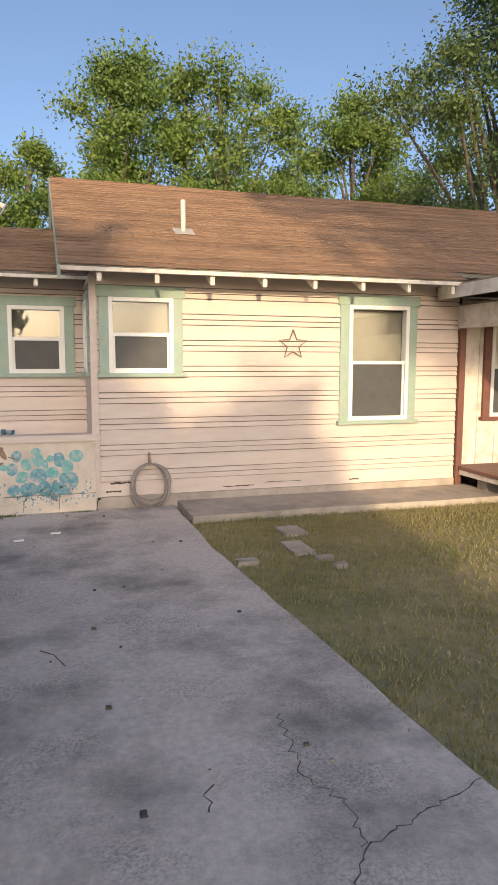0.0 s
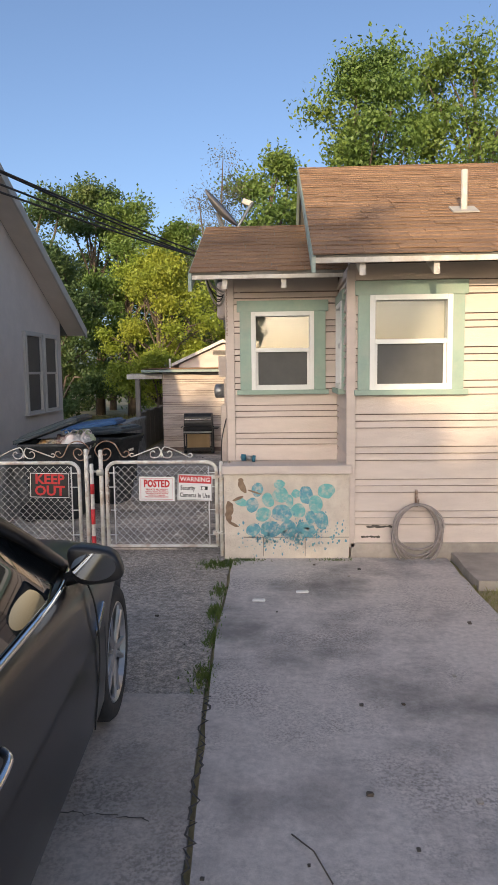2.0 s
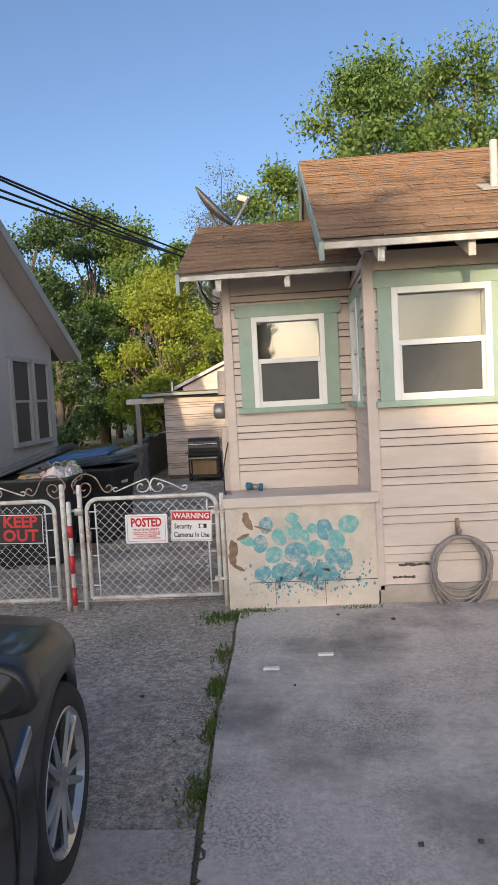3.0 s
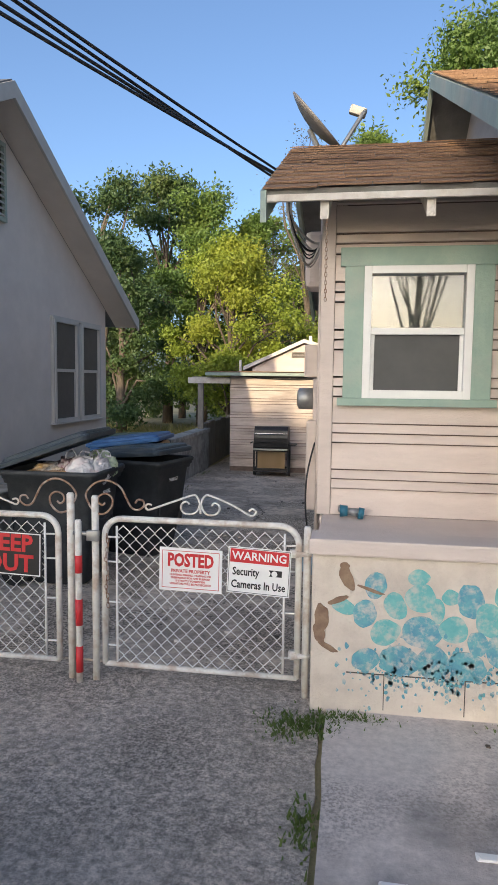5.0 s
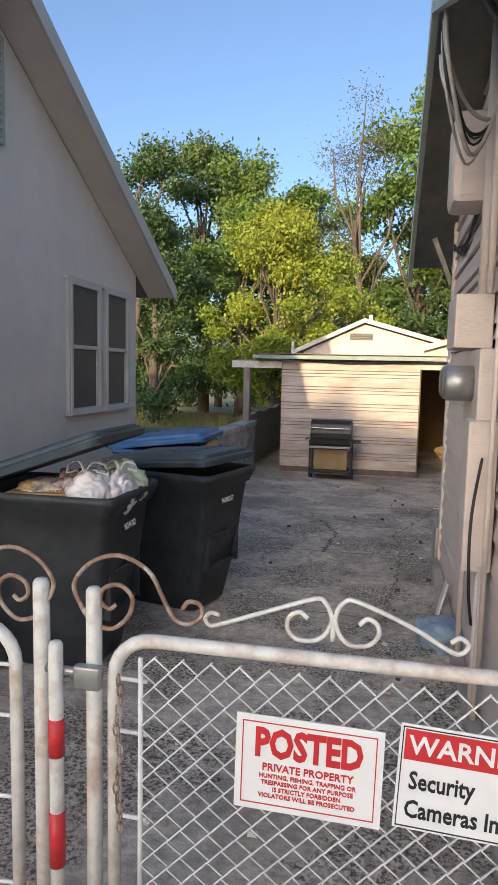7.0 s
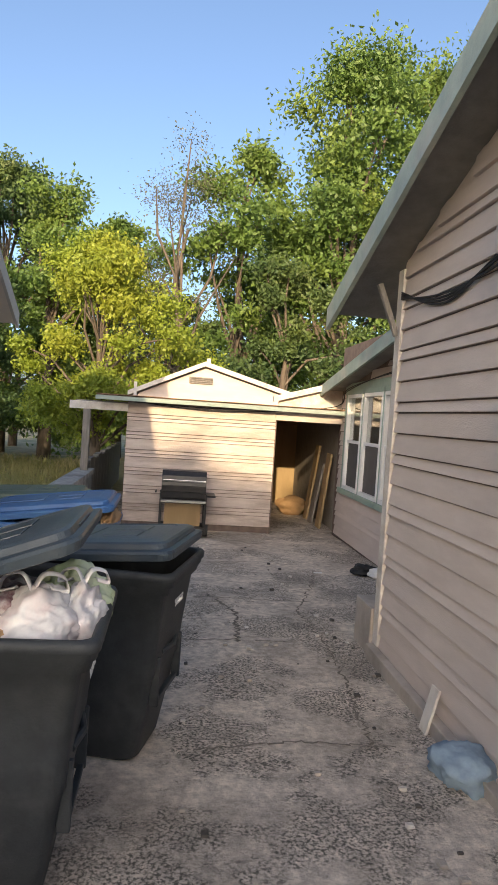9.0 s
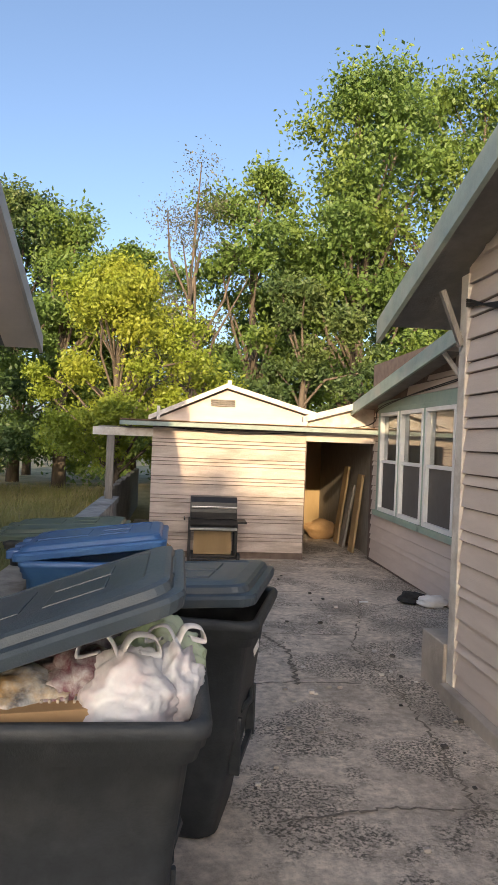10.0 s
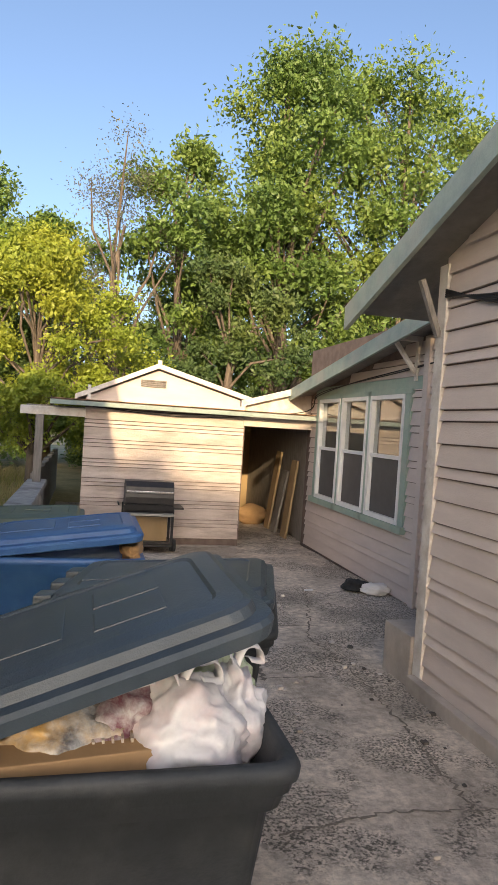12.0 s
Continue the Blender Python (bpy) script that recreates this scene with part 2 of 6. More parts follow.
def lay_siding():
    rnd = random.Random(5)
    for parent, axis, at, out, u0, u1, z0, z1, holes, material, limit, pattern, ragged in PLANKS:
        z, k = z0, 0
        while z < z1 - 0.02:
            h = min(pattern[k % len(pattern)], z1 - z)
            k += 1
            for a, b in split(u0, u1, z, z + h, holes):
                if limit:
                    ok = [u for u in np.linspace(a, b, 80) if limit(u) > z + h * 0.6]
                    if not ok:
                        continue
                    a, b = min(ok), max(ok)
                    if b - a < 0.1:
                        continue
                bm = bmesh.new()
                proud = 0.031 + rnd.uniform(-0.002, 0.002)
                top = 0.010
                n = max(1, int((b - a) / 0.6))
                rows = []
                for i in range(n + 1):
                    u = a + (b - a) * i / n
                    w = rnd.uniform(-0.0015, 0.0015)
                    j = rnd.uniform(0, ragged)
                    prof = ((0.0, z + 0.004 + j), (proud, z + 0.004 + j), (proud, z + 0.010 + j), (top, z + h - 0.006 + w), (0.0, z + h - 0.006 + w))
                    rows.append([bm.verts.new((u, at + out * q, zz) if axis == "y" else (at + out * q, u, zz)) for q, zz in prof])
                for p, q in zip(rows, rows[1:]):
                    for i in range(4):
                        bm.faces.new((p[i], p[i + 1], q[i + 1], q[i]))
                bm.faces.new(rows[0])
                bm.faces.new(rows[-1])
                mesh_ob("plank", bm, material, parent=parent)
            z += h


def window(name, axis, at, out, u0, u1, z0, z1, casing=(0.11, 0.11, 0.13), sill=0.05, trim=None, lower=None, upper=None, frame_m=None, outer=False, label="white vinyl sash window in a green casing"):
    """A sash window: casing, sill, white frame, two sashes, panes, screen, and a blind that by default carries the
    pane's dim reflection. out: +1 or -1, the way it faces.
    """
    trim = trim or M_GREEN
    root = empty(name, label=label, category="window", kind="structure")

    def part(nm, rows, material, bevel=0.004):
        out_rows = []
        for ua, ub, za, zb, da, db in rows:
            p, q = sorted((at + out * da, at + out * db))
            out_rows.append(((ua, p, za), (ub, q, zb)) if axis == "y" else ((p, ua, za), (q, ub, zb)))
        return boxes(nm, out_rows, material, bevel, parent=root)

    l, r, t = casing
    part("casing", [(u0 - l, u0, z0 - 0.02, z1, 0.0, 0.045), (u1, u1 + r, z0 - 0.02, z1, 0.0, 0.045), (u0 - l - 0.03, u1 + r + 0.03, z1, z1 + t, 0.0, 0.05)], trim)
    part("sill", [(u0 - l - 0.035, u1 + r + 0.035, z0 - 0.02 - sill, z0 - 0.02, 0.0, 0.085)], trim)
    f = 0.05
    fm = frame_m or M_WHITE
    off = 0.03 if outer else 0.0
    part("frame", [(u0, u0 + f, z0 - 0.02, z1, -0.06, 0.055), (u1 - f, u1, z0 - 0.02, z1, -0.06, 0.055), (u0 + f, u1 - f, z1 - f, z1, -0.06, 0.055), (u0 + f, u1 - f, z0 - 0.02, z0 + 0.035, -0.06, 0.06)], fm)
    zm = z0 + (z1 - z0) * 0.5
    part("sash", [(u0 + f, u1 - f, zm - 0.022, zm + 0.022, -0.03, 0.035), (u0 + f, u0 + f + 0.025, z0 + 0.035, zm, -0.02, 0.02), (u1 - f - 0.025, u1 - f, z0 + 0.035, zm, -0.02, 0.02)], fm, 0.003)
    g = part("pane", [(u0 + f, u1 - f, zm + 0.02, z1 - f, -0.012, -0.006)], M_GLASS, 0)
    g.visible_shadow = False
    g = part("pane", [(u0 + f, u1 - f, z0 + 0.03, zm - 0.02, -0.020, -0.014)], M_GLASS, 0)
    g.visible_shadow = False
    part("screen", [(u0 + f, u1 - f, z0 + 0.03, zm - 0.02, 0.004, 0.008)], lower or M_SCREEN, 0)
    # default colour imitates the dull reflection in the upper glass
    part("blind", [(u0 + f, u1 - f, zm + 0.02, z1 - f, -0.085 + off * 3, -0.075 + off * 3)], upper or M_REFLBLIND, 0)
    return root


ROOFS = []


def roof_plane(root, name, x0, x1, y0, z0, y1, z1, thick=0.06, course=0.14):
    """A sloping deck with shingle courses, from the eave (y0, z0) up to (y1, z1), between x0 and x1."""
    bm = bmesh.new()
    n = Vector((0, -(z1 - z0), y1 - y0)).normalized() * (1 if y1 > y0 else -1)
    vs = [(x, y, z) for x in (x0, x1) for y, z in ((y0, z0), (y1, z1))]
    lowv = [bm.verts.new(v) for v in vs]
    topv = [bm.verts.new(Vector(v) + n * thick) for v in vs]
    for a, b, c, d in ((0, 1, 3, 2),):
        bm.faces.new([lowv[i] for i in (a, b, c, d)])
        bm.faces.new([topv[i] for i in (a, b, c, d)])
    for a, b in ((0, 1), (1, 3), (3, 2), (2, 0)):
        bm.faces.new((lowv[a], lowv[b], topv[b], topv[a]))
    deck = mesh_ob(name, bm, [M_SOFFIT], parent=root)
    ROOFS.append((deck, x0, x1, y0, z0, y1, z1, thick, course))
    return deck


def lay_shingles():
    """Each course of shingles is one long ragged strip, lifted at its lower edge."""
    rnd = random.Random(9)
    for deck, x0, x1, y0, z0, y1, z1, thick, course in ROOFS:
        run = Vector((0, y1 - y0, z1 - z0))
        length = run.length
        d = run.normalized()
        n = Vector((0, -(z1 - z0), y1 - y0)).normalized() * (1 if y1 > y0 else -1)
        rows = int(length / course) + 1
        for i in range(rows):
            bm = bmesh.new()
            x = x0 - 0.02 - rnd.uniform(0, 0.2)
            while x < x1 + 0.02:
                w = rnd.uniform(0.24, 0.36)
                xa, xb = max(x, x0 - 0.02), min(x + w - 0.006, x1 + 0.02)
                x += w
                if xb - xa < 0.03:
                    continue
                s0 = i * course - 0.02 + rnd.uniform(-0.010, 0.010)
                s1 = min(i * course + course * 1.35, length)
                lift = thick + 0.016 + rnd.uniform(0, 0.008)
                o = Vector((0, y0, z0))
                pts = [o + d * s0 + n * (lift - 0.010), o + d * s0 + n * lift, o + d * s1 + n * (thick + 0.003)]
                a = [bm.verts.new(p + Vector((xa, 0, 0))) for p in pts]
                b = [bm.verts.new(p + Vector((xb, 0, 0))) for p in pts]
                bm.faces.new((a[0], a[1], b[1], b[0]))
                bm.faces.new((a[1], a[2], b[2], b[1]))
                bm.faces.new((a[0], a[2], a[1]))
                bm.faces.new((b[0], b[1], b[2]))
            mesh_ob("shingle_course", bm, M_SHINGLE, parent=deck)


# ---- ground ----
def sheet(name, x0, x1, y0, y1, lift, material, step=0.5, rough=0.0, label="", skirt=0.0, seed=1, edge=0.0, flare=0.0, lean=0.0):
    """A paved sheet that follows the ground, with slight unevenness, ragged edges and a skirt for thickness."""
    rnd = random.Random(seed)
    nx, ny = max(2, int((x1 - x0) / step)), max(2, int((y1 - y0) / step))
    bm = bmesh.new()
    grid = []
    for j in range(ny + 1):
        row = []
        for i in range(nx + 1):
            x, y = x0 + (x1 - x0) * i / nx, y0 + (y1 - y0) * j / ny
            if flare and i == nx:
                x += flare * max(0, 6.0 - y)
            if i in (0, nx):
                x += rnd.uniform(-edge, edge)
            if j in (0, ny):
                y += rnd.uniform(-edge, edge)
            if lean and i == 0:
                x += lean * max(0, 6.0 - y)
            z = gz(y) + lift + rough * noise.noise((x * 0.9, y * 0.9, seed))
            row.append(bm.verts.new((x, y, z)))
        grid.append(row)
    for j in range(ny):
        for i in range(nx):
            bm.faces.new((grid[j][i], grid[j][i + 1], grid[j + 1][i + 1], grid[j + 1][i]))
    if skirt:
        loop = grid[0] + [r[-1] for r in grid[1:]] + grid[-1][-2::-1] + [r[0] for r in grid[-2:0:-1]]
        low = [bm.verts.new(v.co - Vector((0, 0, skirt))) for v in loop]
        for k in range(len(loop)):
            bm.faces.new((loop[k], loop[(k + 1) % len(loop)], low[(k + 1) % len(low)], low[k]))
    return tagged(mesh_ob(name, bm, material), label=label, category="ground", kind="structure")


bm = bmesh.new()
us = [-2500, -400, -60, -30, *range(-15, 20, 1), 30, 60, 400, 2500]
vs_ = [-2500, -400, -60, -25, *range(-8, 30, 1), 45, 80, 400, 2500]
grid = [[bm.verts.new((x, y, gz(y) - 0.035 + 0.012 * noise.noise((x * 0.6, y * 0.6, 0)))) for x in us] for y in vs_]
for a, b in zip(grid, grid[1:]):
    for i in range(len(us) - 1):
        bm.faces.new((a[i], a[i + 1], b[i + 1], b[i]))
tagged(mesh_ob("ground", bm, M_EARTH), label="dry patchy lawn and bare earth", category="ground", kind="structure")

sheet("pavement_driveway", -0.56, 1.47, -7, 7.95, 0.0, M_CONC, 0.25, 0.006, "smooth stained concrete driveway slab", 0.1, 1, 0.010, 0.065, 0.05)
sheet("pavement_apron", -3.45, -0.585, -7, 5.2, -0.006, M_CONC2, 0.3, 0.006, "grey concrete driveway strip beside the crack", 0.1, 2, 0.008, 0.05)
sheet("pavement_aggregate", -3.45, -0.59, 5.22, 8.32, -0.012, M_AGG, 0.12, 0.016, "worn concrete with exposed pebbles", 0.1, 3, 0.012, 0.05)
sheet("pavement_yard", -3.5, -0.60, 8.30, 12.3, -0.004, M_YARD, 0.15, 0.022, "cracked and patched concrete back yard", 0.1, 4, 0.006)
sheet("pavement_yard_back", -3.5, 0.60, 12.3, 22.6, -0.004, M_YARD, 0.15, 0.022, "concrete yard running into the carport", 0.1, 4, 0.006)
sheet("pavement_walk", 1.52, 5.6, 7.08, 7.98, 0.05, M_SLAB, 0.2, 0.006, "narrow concrete walk along the house", 0.15, 5, 0.01)
sheet("road", -300, 300, -16, -9, -0.03, mat("asphalt", (0.055, 0.054, 0.052), (0.04, 0.04, 0.04), scale=30, rough=0.9, bump=0.4), 6.0, 0, "asphalt street in front of the lot", 0.05, 7)

# ---- main house ----
A_TOP, B_TOP = 2.78, 2.90
wA = (0.73, 1.49, 1.63, 2.485)
wC = (3.78, 4.65, 1.0, 2.47)
wB = (-0.42, 0.27, 1.61, 2.445)
wS = (8.36, 8.95, 1.63, 2.48)
wD = [(14.95, 15.85, 0.70, 2.12), (15.93, 16.78, 0.70, 2.12), (16.86, 17.68, 0.70, 2.12)]
RIDGE_A = (11.4, 4.56)
RIDGE_B = (10.3, 3.56)
BAY = 9.1  # front of the bay


def grow(h, d=0.03):
    return (h[0] - d, h[1] + d, h[2] - d, h[3] + d)


def gable(y, base, e0, ridge, e1):
    """Height under a gable roof at y, from eave e0 over the ridge to eave e1, each (y, z)."""
    (ya, za), (yr, zr), (yb, zb) = e0, ridge, e1
    return (za + (zr - za) * (y - ya) / (yr - ya) if y < yr else zr + (zb - zr) * (y - yr) / (yb - yr)) - base


def roof_b(y):
    return gable(y, 0.0, (8.57, 2.75), RIDGE_B, (13.25, 2.60))


def roof_a(y):
    return gable(y, 0.0, (7.45, 2.71), RIDGE_A, (14.0, 2.93))


def gable_core(name, x, thick, y0, y1, z0, roof):
    """The triangle of wall above z0 under a roof line."""
    bm = bmesh.new()
    ys = list(np.linspace(y0, y1, 25))
    rows = []
    for xx in (x, x + thick):
        rows.append(([bm.verts.new((xx, y, z0)) for y in ys], [bm.verts.new((xx, y, max(z0 + 0.001, roof(y)))) for y in ys]))
    for lo, hi in rows:
        for i in range(len(ys) - 1):
            bm.faces.new((lo[i], lo[i + 1], hi[i + 1], hi[i]))
    for i in range(len(ys) - 1):
        bm.faces.new((rows[0][1][i], rows[0][1][i + 1], rows[1][1][i + 1], rows[1][1][i]))
        bm.faces.new((rows[0][0][i], rows[0][0][i + 1], rows[1][0][i + 1], rows[1][0][i]))
    for k in (0, -1):
        bm.faces.new((rows[0][0][k], rows[0][1][k], rows[1][1][k], rows[1][0][k]))
    return tagged(mesh_ob(name, bm, M_SIDING), label="timber gable wall under the roof", category="wall", kind="structure")


w_front = wall_core("wall_front", "y", 8.0, 0.14, 0.55, 5.42, 0.0, A_TOP, [wA, wC], M_JOINT)
siding(w_front, "y", 8.0, -1, 0.55, 5.42, 0.14, A_TOP, [grow(wA), grow(wC)])
box("foundation_sill", (0.56, 7.955, -0.05), (5.42, 8.0, 0.14), M_SLAB)
tagged(bpy.data.objects["foundation_sill"], label="peeling concrete footing under the boards", category="footing", kind="structure")
w_bay = wall_core("wall_bay_front", "y", BAY, 0.14, -0.66, 0.55, 0.0, B_TOP, [wB], M_JOINT)
siding(w_bay, "y", BAY, -1, -0.608, 0.53, 0.80, B_TOP, [grow(wB)])
w_ret = wall_core("wall_return", "x", 0.55, 0.12, 8.0, BAY, 0.0, A_TOP, [wS], M_JOINT)
siding(w_ret, "x", 0.55, -1, 8.03, 9.07, 0.80, A_TOP, [grow(wS)])
w_side = wall_core("wall_side", "x", -0.66, 0.12, BAY, 12.4, -0.1, 2.6, [], M_JOINT)
siding(w_side, "x", -0.66, -1, 9.142, 12.34, -0.03, 3.5, [], limit=lambda u: roof_b(u) - 0.02, pattern=SIDE_PATTERN)
gable_core("wall_side_gable", -0.66, 0.12, BAY, 12.4, 2.6, roof_b)
wall_core("wall_step", "y", 12.28, 0.12, -0.54, 0.42, -0.12, 2.75, [], M_SIDING)
gable_core("wall_main_gable", 0.60, 0.12, 8.02, 13.9, 2.6, roof_a)
w_back = wall_core("wall_back_side", "x", 0.42, 0.12, 12.4, 18.3, -0.2, 2.9, wD, M_JOINT)


def roof_d(y):
    return 2.17 + (18.4 - y) * 0.148


siding(w_back, "x", 0.42, -1, 12.42, 14.5, -0.08, 3.2, [], limit=lambda u: roof_d(u) - 0.04, pattern=SIDE_PATTERN)
siding(w_back, "x", 0.42, -1, 14.55, 18.1, -0.10, 3.2, [grow((14.95, 17.68, 0.70, 2.12), 0.02)], limit=lambda u: roof_d(u) - 0.04, pattern=SIDE_PATTERN)
wall_core("wall_far", "y", 13.9, 0.12, 0.55, 9.5, -0.1, 2.7, [], M_SIDING)
wall_core("wall_east", "x", 9.4, 0.12, 8.0, 14.0, 0.0, 2.8, [], M_SIDING)
# floors and walls coloured near-black so the rooms read as unlit
boxes("floor_inside", [((-0.5, 9.26, 0.05), (0.5, 12.2, 0.1)), ((0.7, 8.2, 0.05), (9.3, 18.0, 0.1))], M_UNLIT)
tagged(bpy.data.objects["floor_inside"], label="floor inside the house, coloured near-black as unlit", category="floor", kind="structure")
boxes("wall_inside", [((0.8, 8.9, 0.1), (9.2, 8.95, 2.7)), ((-0.5, 9.85, 0.1), (0.5, 9.9, 2.6)), ((1.2, 14.2, 0.1), (1.25, 18.0, 2.6)), ((0.5, 18.2, 0.1), (1.3, 18.25, 2.6))], M_UNLIT)
tagged(bpy.data.objects["wall_inside"], label="room wall behind the windows, coloured near-black as unlit", category="wall", kind="structure")

# corner boards
for nm, lo, hi in (("trim_corner_front", (0.515, 7.955, 0.1), (0.60, 8.03, 2.72)), ("trim_corner_bay", (-0.70, 9.065, 0.80), (-0.61, 9.14, 2.86)),
                   ("trim_corner_side", (-0.70, 12.32, -0.08), (-0.62, 12.43, 2.82)), ("trim_corner_back", (0.36, 14.46, -0.1), (0.43, 14.56, 2.70)), ("trim_frieze_back", (0.385, 14.56, 2.16), (0.42, 17.9, 2.30))):
    tagged(box(nm, lo, hi, M_GREEN if "frieze" in nm else M_WHITEWOOD if "side" in nm else M_SIDING, 0.006), label="painted corner board", category="trim", kind="structure")

window("window_1", "y", 8.0, -1, *wA)
window("window_2", "y", 8.0, -1, *wC, casing=(0.12, 0.12, 0.13))
window("window_3", "y", BAY, -1, *wB, casing=(0.125, 0.125, 0.12))
window("window_4", "x", 0.55, -1, *wS, casing=(0.06, 0.06, 0.10))
for i, h in enumerate(wD):
    window("window_%d" % (5 + i), "x", 0.42, -1, *h, casing=(0.12 if i == 0 else 0.04, 0.04 if i < 2 else 0.12, 0.06), sill=0.08)

# painted block under the bay
blk = boxes("wall_planter_block", [((-0.655, 7.935, -0.05), (0.545, 8.12, 0.822)), ((-0.654, 8.12, -0.05), (0.544, BAY, 0.74))], M_BLOCK, 0.012)
tagged(blk, label="cream painted concrete block base with a faded mural", category="wall", kind="structure")
tagged(boxes("trim_block_cap", [((-0.67, 7.90, 0.822), (0.565, 8.12, 0.905)), ((-0.66, 8.12, 0.742), (0.548, 9.09, 0.80))], M_SIDING, 0.012), label="cream ledge over the painted block", category="ledge", kind="structure")

# roofs
roofA = empty("roof_main", label="brown shingled gable roof of the old house", category="roof", kind="structure")
roof_plane(roofA, "roof_slope", 0.2, 5.12, 7.45, 2.71, *RIDGE_A)
roof_plane(roofA, "roof_slope", 5.12, 10.4, 7.72, 2.84, *RIDGE_A)
roof_plane(roofA, "roof_slope", 0.2, 10.4, 14.0, 2.93, *RIDGE_A, course=0.3)
roofB = empty("roof_bay", label="lower brown shingled gable roof", category="roof", kind="structure")
roof_plane(roofB, "roof_slope", -1.0, 0.62, 8.57, 2.75, *RIDGE_B)
roof_plane(roofB, "roof_slope", -1.0, 0.62, 13.25, 2.60, *RIDGE_B, course=0.3)
roofD = empty("roof_back", label="shingled roof of the back wing", category="roof", kind="structure")
roof_plane(roofD, "roof_slope", 0.08, 6.0, 18.4, 2.17, 13.6, 2.88, course=0.3)


def rake(root, x, pts, w=0.13, t=0.035, material=None):
    """A barge board along a roof's sloping edge."""
    bm = bmesh.new()
    for (ya, za), (yb, zb) in zip(pts, pts[1:]):
        a = [bm.verts.new((xx, y, z + dz)) for xx in (x - t, x) for y, z in ((ya, za), (yb, zb)) for dz in (-w + 0.06, 0.06)]
        for q in ((0, 1, 3, 2), (4, 5, 7, 6), (0, 1, 5, 4), (2, 3, 7, 6), (0, 2, 6, 4), (1, 3, 7, 5)):
            bm.faces.new([a[k] for k in q])
    return mesh_ob("barge_board", bm, material or M_FASCIA, parent=root)


rake(roofB, -1.0, [(8.53, 2.735), RIDGE_B, (13.29, 2.59)], w=0.18)
rake(roofA, 0.2, [(7.41, 2.69), RIDGE_A, (14.0, 2.93)])
rake(roofD, 0.08, [(18.42, 2.17), (13.6, 2.88)], w=0.17)
boxes("eave_strip", [((0.17, 7.425, 2.70), (5.12, 7.45, 2.745))], M_WHITEWOOD, 0.003, parent=roofA)
boxes("eave_strip", [((-1.0, 8.545, 2.735), (0.62, 8.57, 2.775))], M_WHITEWOOD, 0.003, parent=roofB)


def rafter_tail(root, x, y0, z0, slope, length=0.62):
    """A rafter end that shows below the eave, cut plumb, dipping with the roof."""
    bm = bmesh.new()
    a = [bm.verts.new((xx, y, z)) for xx in (x - 0.025, x + 0.025) for y, z in ((y0, z0 - 0.115), (y0, z0 - 0.005), (y0 + length, z0 - 0.115 + slope * length), (y0 + length, z0 - 0.005 + slope * length))]
    for q in ((0, 1, 3, 2), (4, 5, 7, 6), (0, 1, 5, 4), (2, 3, 7, 6), (0, 2, 6, 4), (1, 3, 7, 5)):
        bm.faces.new([a[k] for k in q])
    mesh_ob("rafter_tail", bm, M_WHITEWOOD, parent=root)


for i in range(8):
    rafter_tail(roofA, 0.60 + 0.625 * i, 7.47, 2.715, 0.468)
for x in (-0.665, -0.06):
    rafter_tail(roofB, x, 8.59, 2.755, 0.468, 0.48)

# porch at the right end
porch = empty("porch", label="porch corner with white beam and brown post", category="porch", kind="structure")
boxes("floor_board", [((5.46, 4.5, 0.26), (9.4, 8.05, 0.31))], M_BROWN, 0.008, parent=porch)
boxes("pier", [((5.55, y, -0.03), (5.75, y + 0.2, 0.26)) for y in (5.0, 6.2, 7.4)], M_GREYWOOD, 0.01, parent=porch)
boxes("skirt_board", [((5.48, 4.5, 0.19), (5.52, 8.0, 0.258))], M_WHITEWOOD, 0.004, parent=porch)
boxes("post", [((5.43, 7.93, 0.05), (5.52, 8.02, 2.2))], M_BROWN, 0.006, parent=porch)
boxes("beam", [((5.42, 4.5, 2.2), (5.58, 8.02, 2.50))], M_WHITEWOOD, 0.006, parent=porch)
boxes("wall_board", [((5.53 + 0.3 * i, 8.06, 0.3), (5.53 + 0.3 * i + 0.294, 8.09, 2.6)) for i in range(13)], M_WHITEWOOD, 0.004, parent=porch)
boxes("ceiling_board", [((5.45, 4.4, 2.5), (9.5, 8.05, 2.53))], M_SOFFIT, 0, parent=porch)
boxes("roof_deck", [((5.05, 4.2, 2.66), (9.7, 8.3, 2.74))], M_SHINGLE, 0.01, parent=porch)
boxes("fascia", [((5.03, 4.2, 2.56), (5.06, 7.9, 2.72))], M_WHITEWOOD, 0.004, parent=porch)
window("window_8", "y", 8.06, -1, 6.0, 6.85, 1.0, 2.35, trim=M_BROWN, label="white sash window in a brown casing on the porch")

# ---- shed behind ----
w_shed = wall_core("wall_shed", "y", 18.1, 0.12, -3.0, -0.65, -0.2, 1.80, [], M_JOINT)
siding(w_shed, "y", 18.1, -1, -3.0, -0.67, -0.06, 1.80, [], M_SIDING_OLD, pattern=(0.17, 0.055, 0.055))
tagged(box("trim_shed_header", (-0.68, 18.06, 1.66), (0.42, 18.2, 1.82), M_SIDING, 0.006), label="painted board over the carport opening", category="trim", kind="structure")
wall_core("wall_shed_left", "x", -3.0, 0.12, 18.22, 22.6, -0.2, 1.9, [], M_GREYWOOD)
wall_core("wall_shed_inner", "x", -0.77, 0.12, 18.22, 22.6, -0.2, 1.9, [], M_TAN)
wall_core("wall_carport_right", "x", 0.50, 0.10, 18.3, 22.6, -0.2, 1.9, [], M_GREYWOOD)
wall_core("wall_carport_back", "y", 22.4, 0.1, -3.0, 0.6, -0.2, 2.05, [], M_TAN)
roofS = empty("roof_shed", label="low shingled shed roof with a gable behind", category="roof", kind="structure")
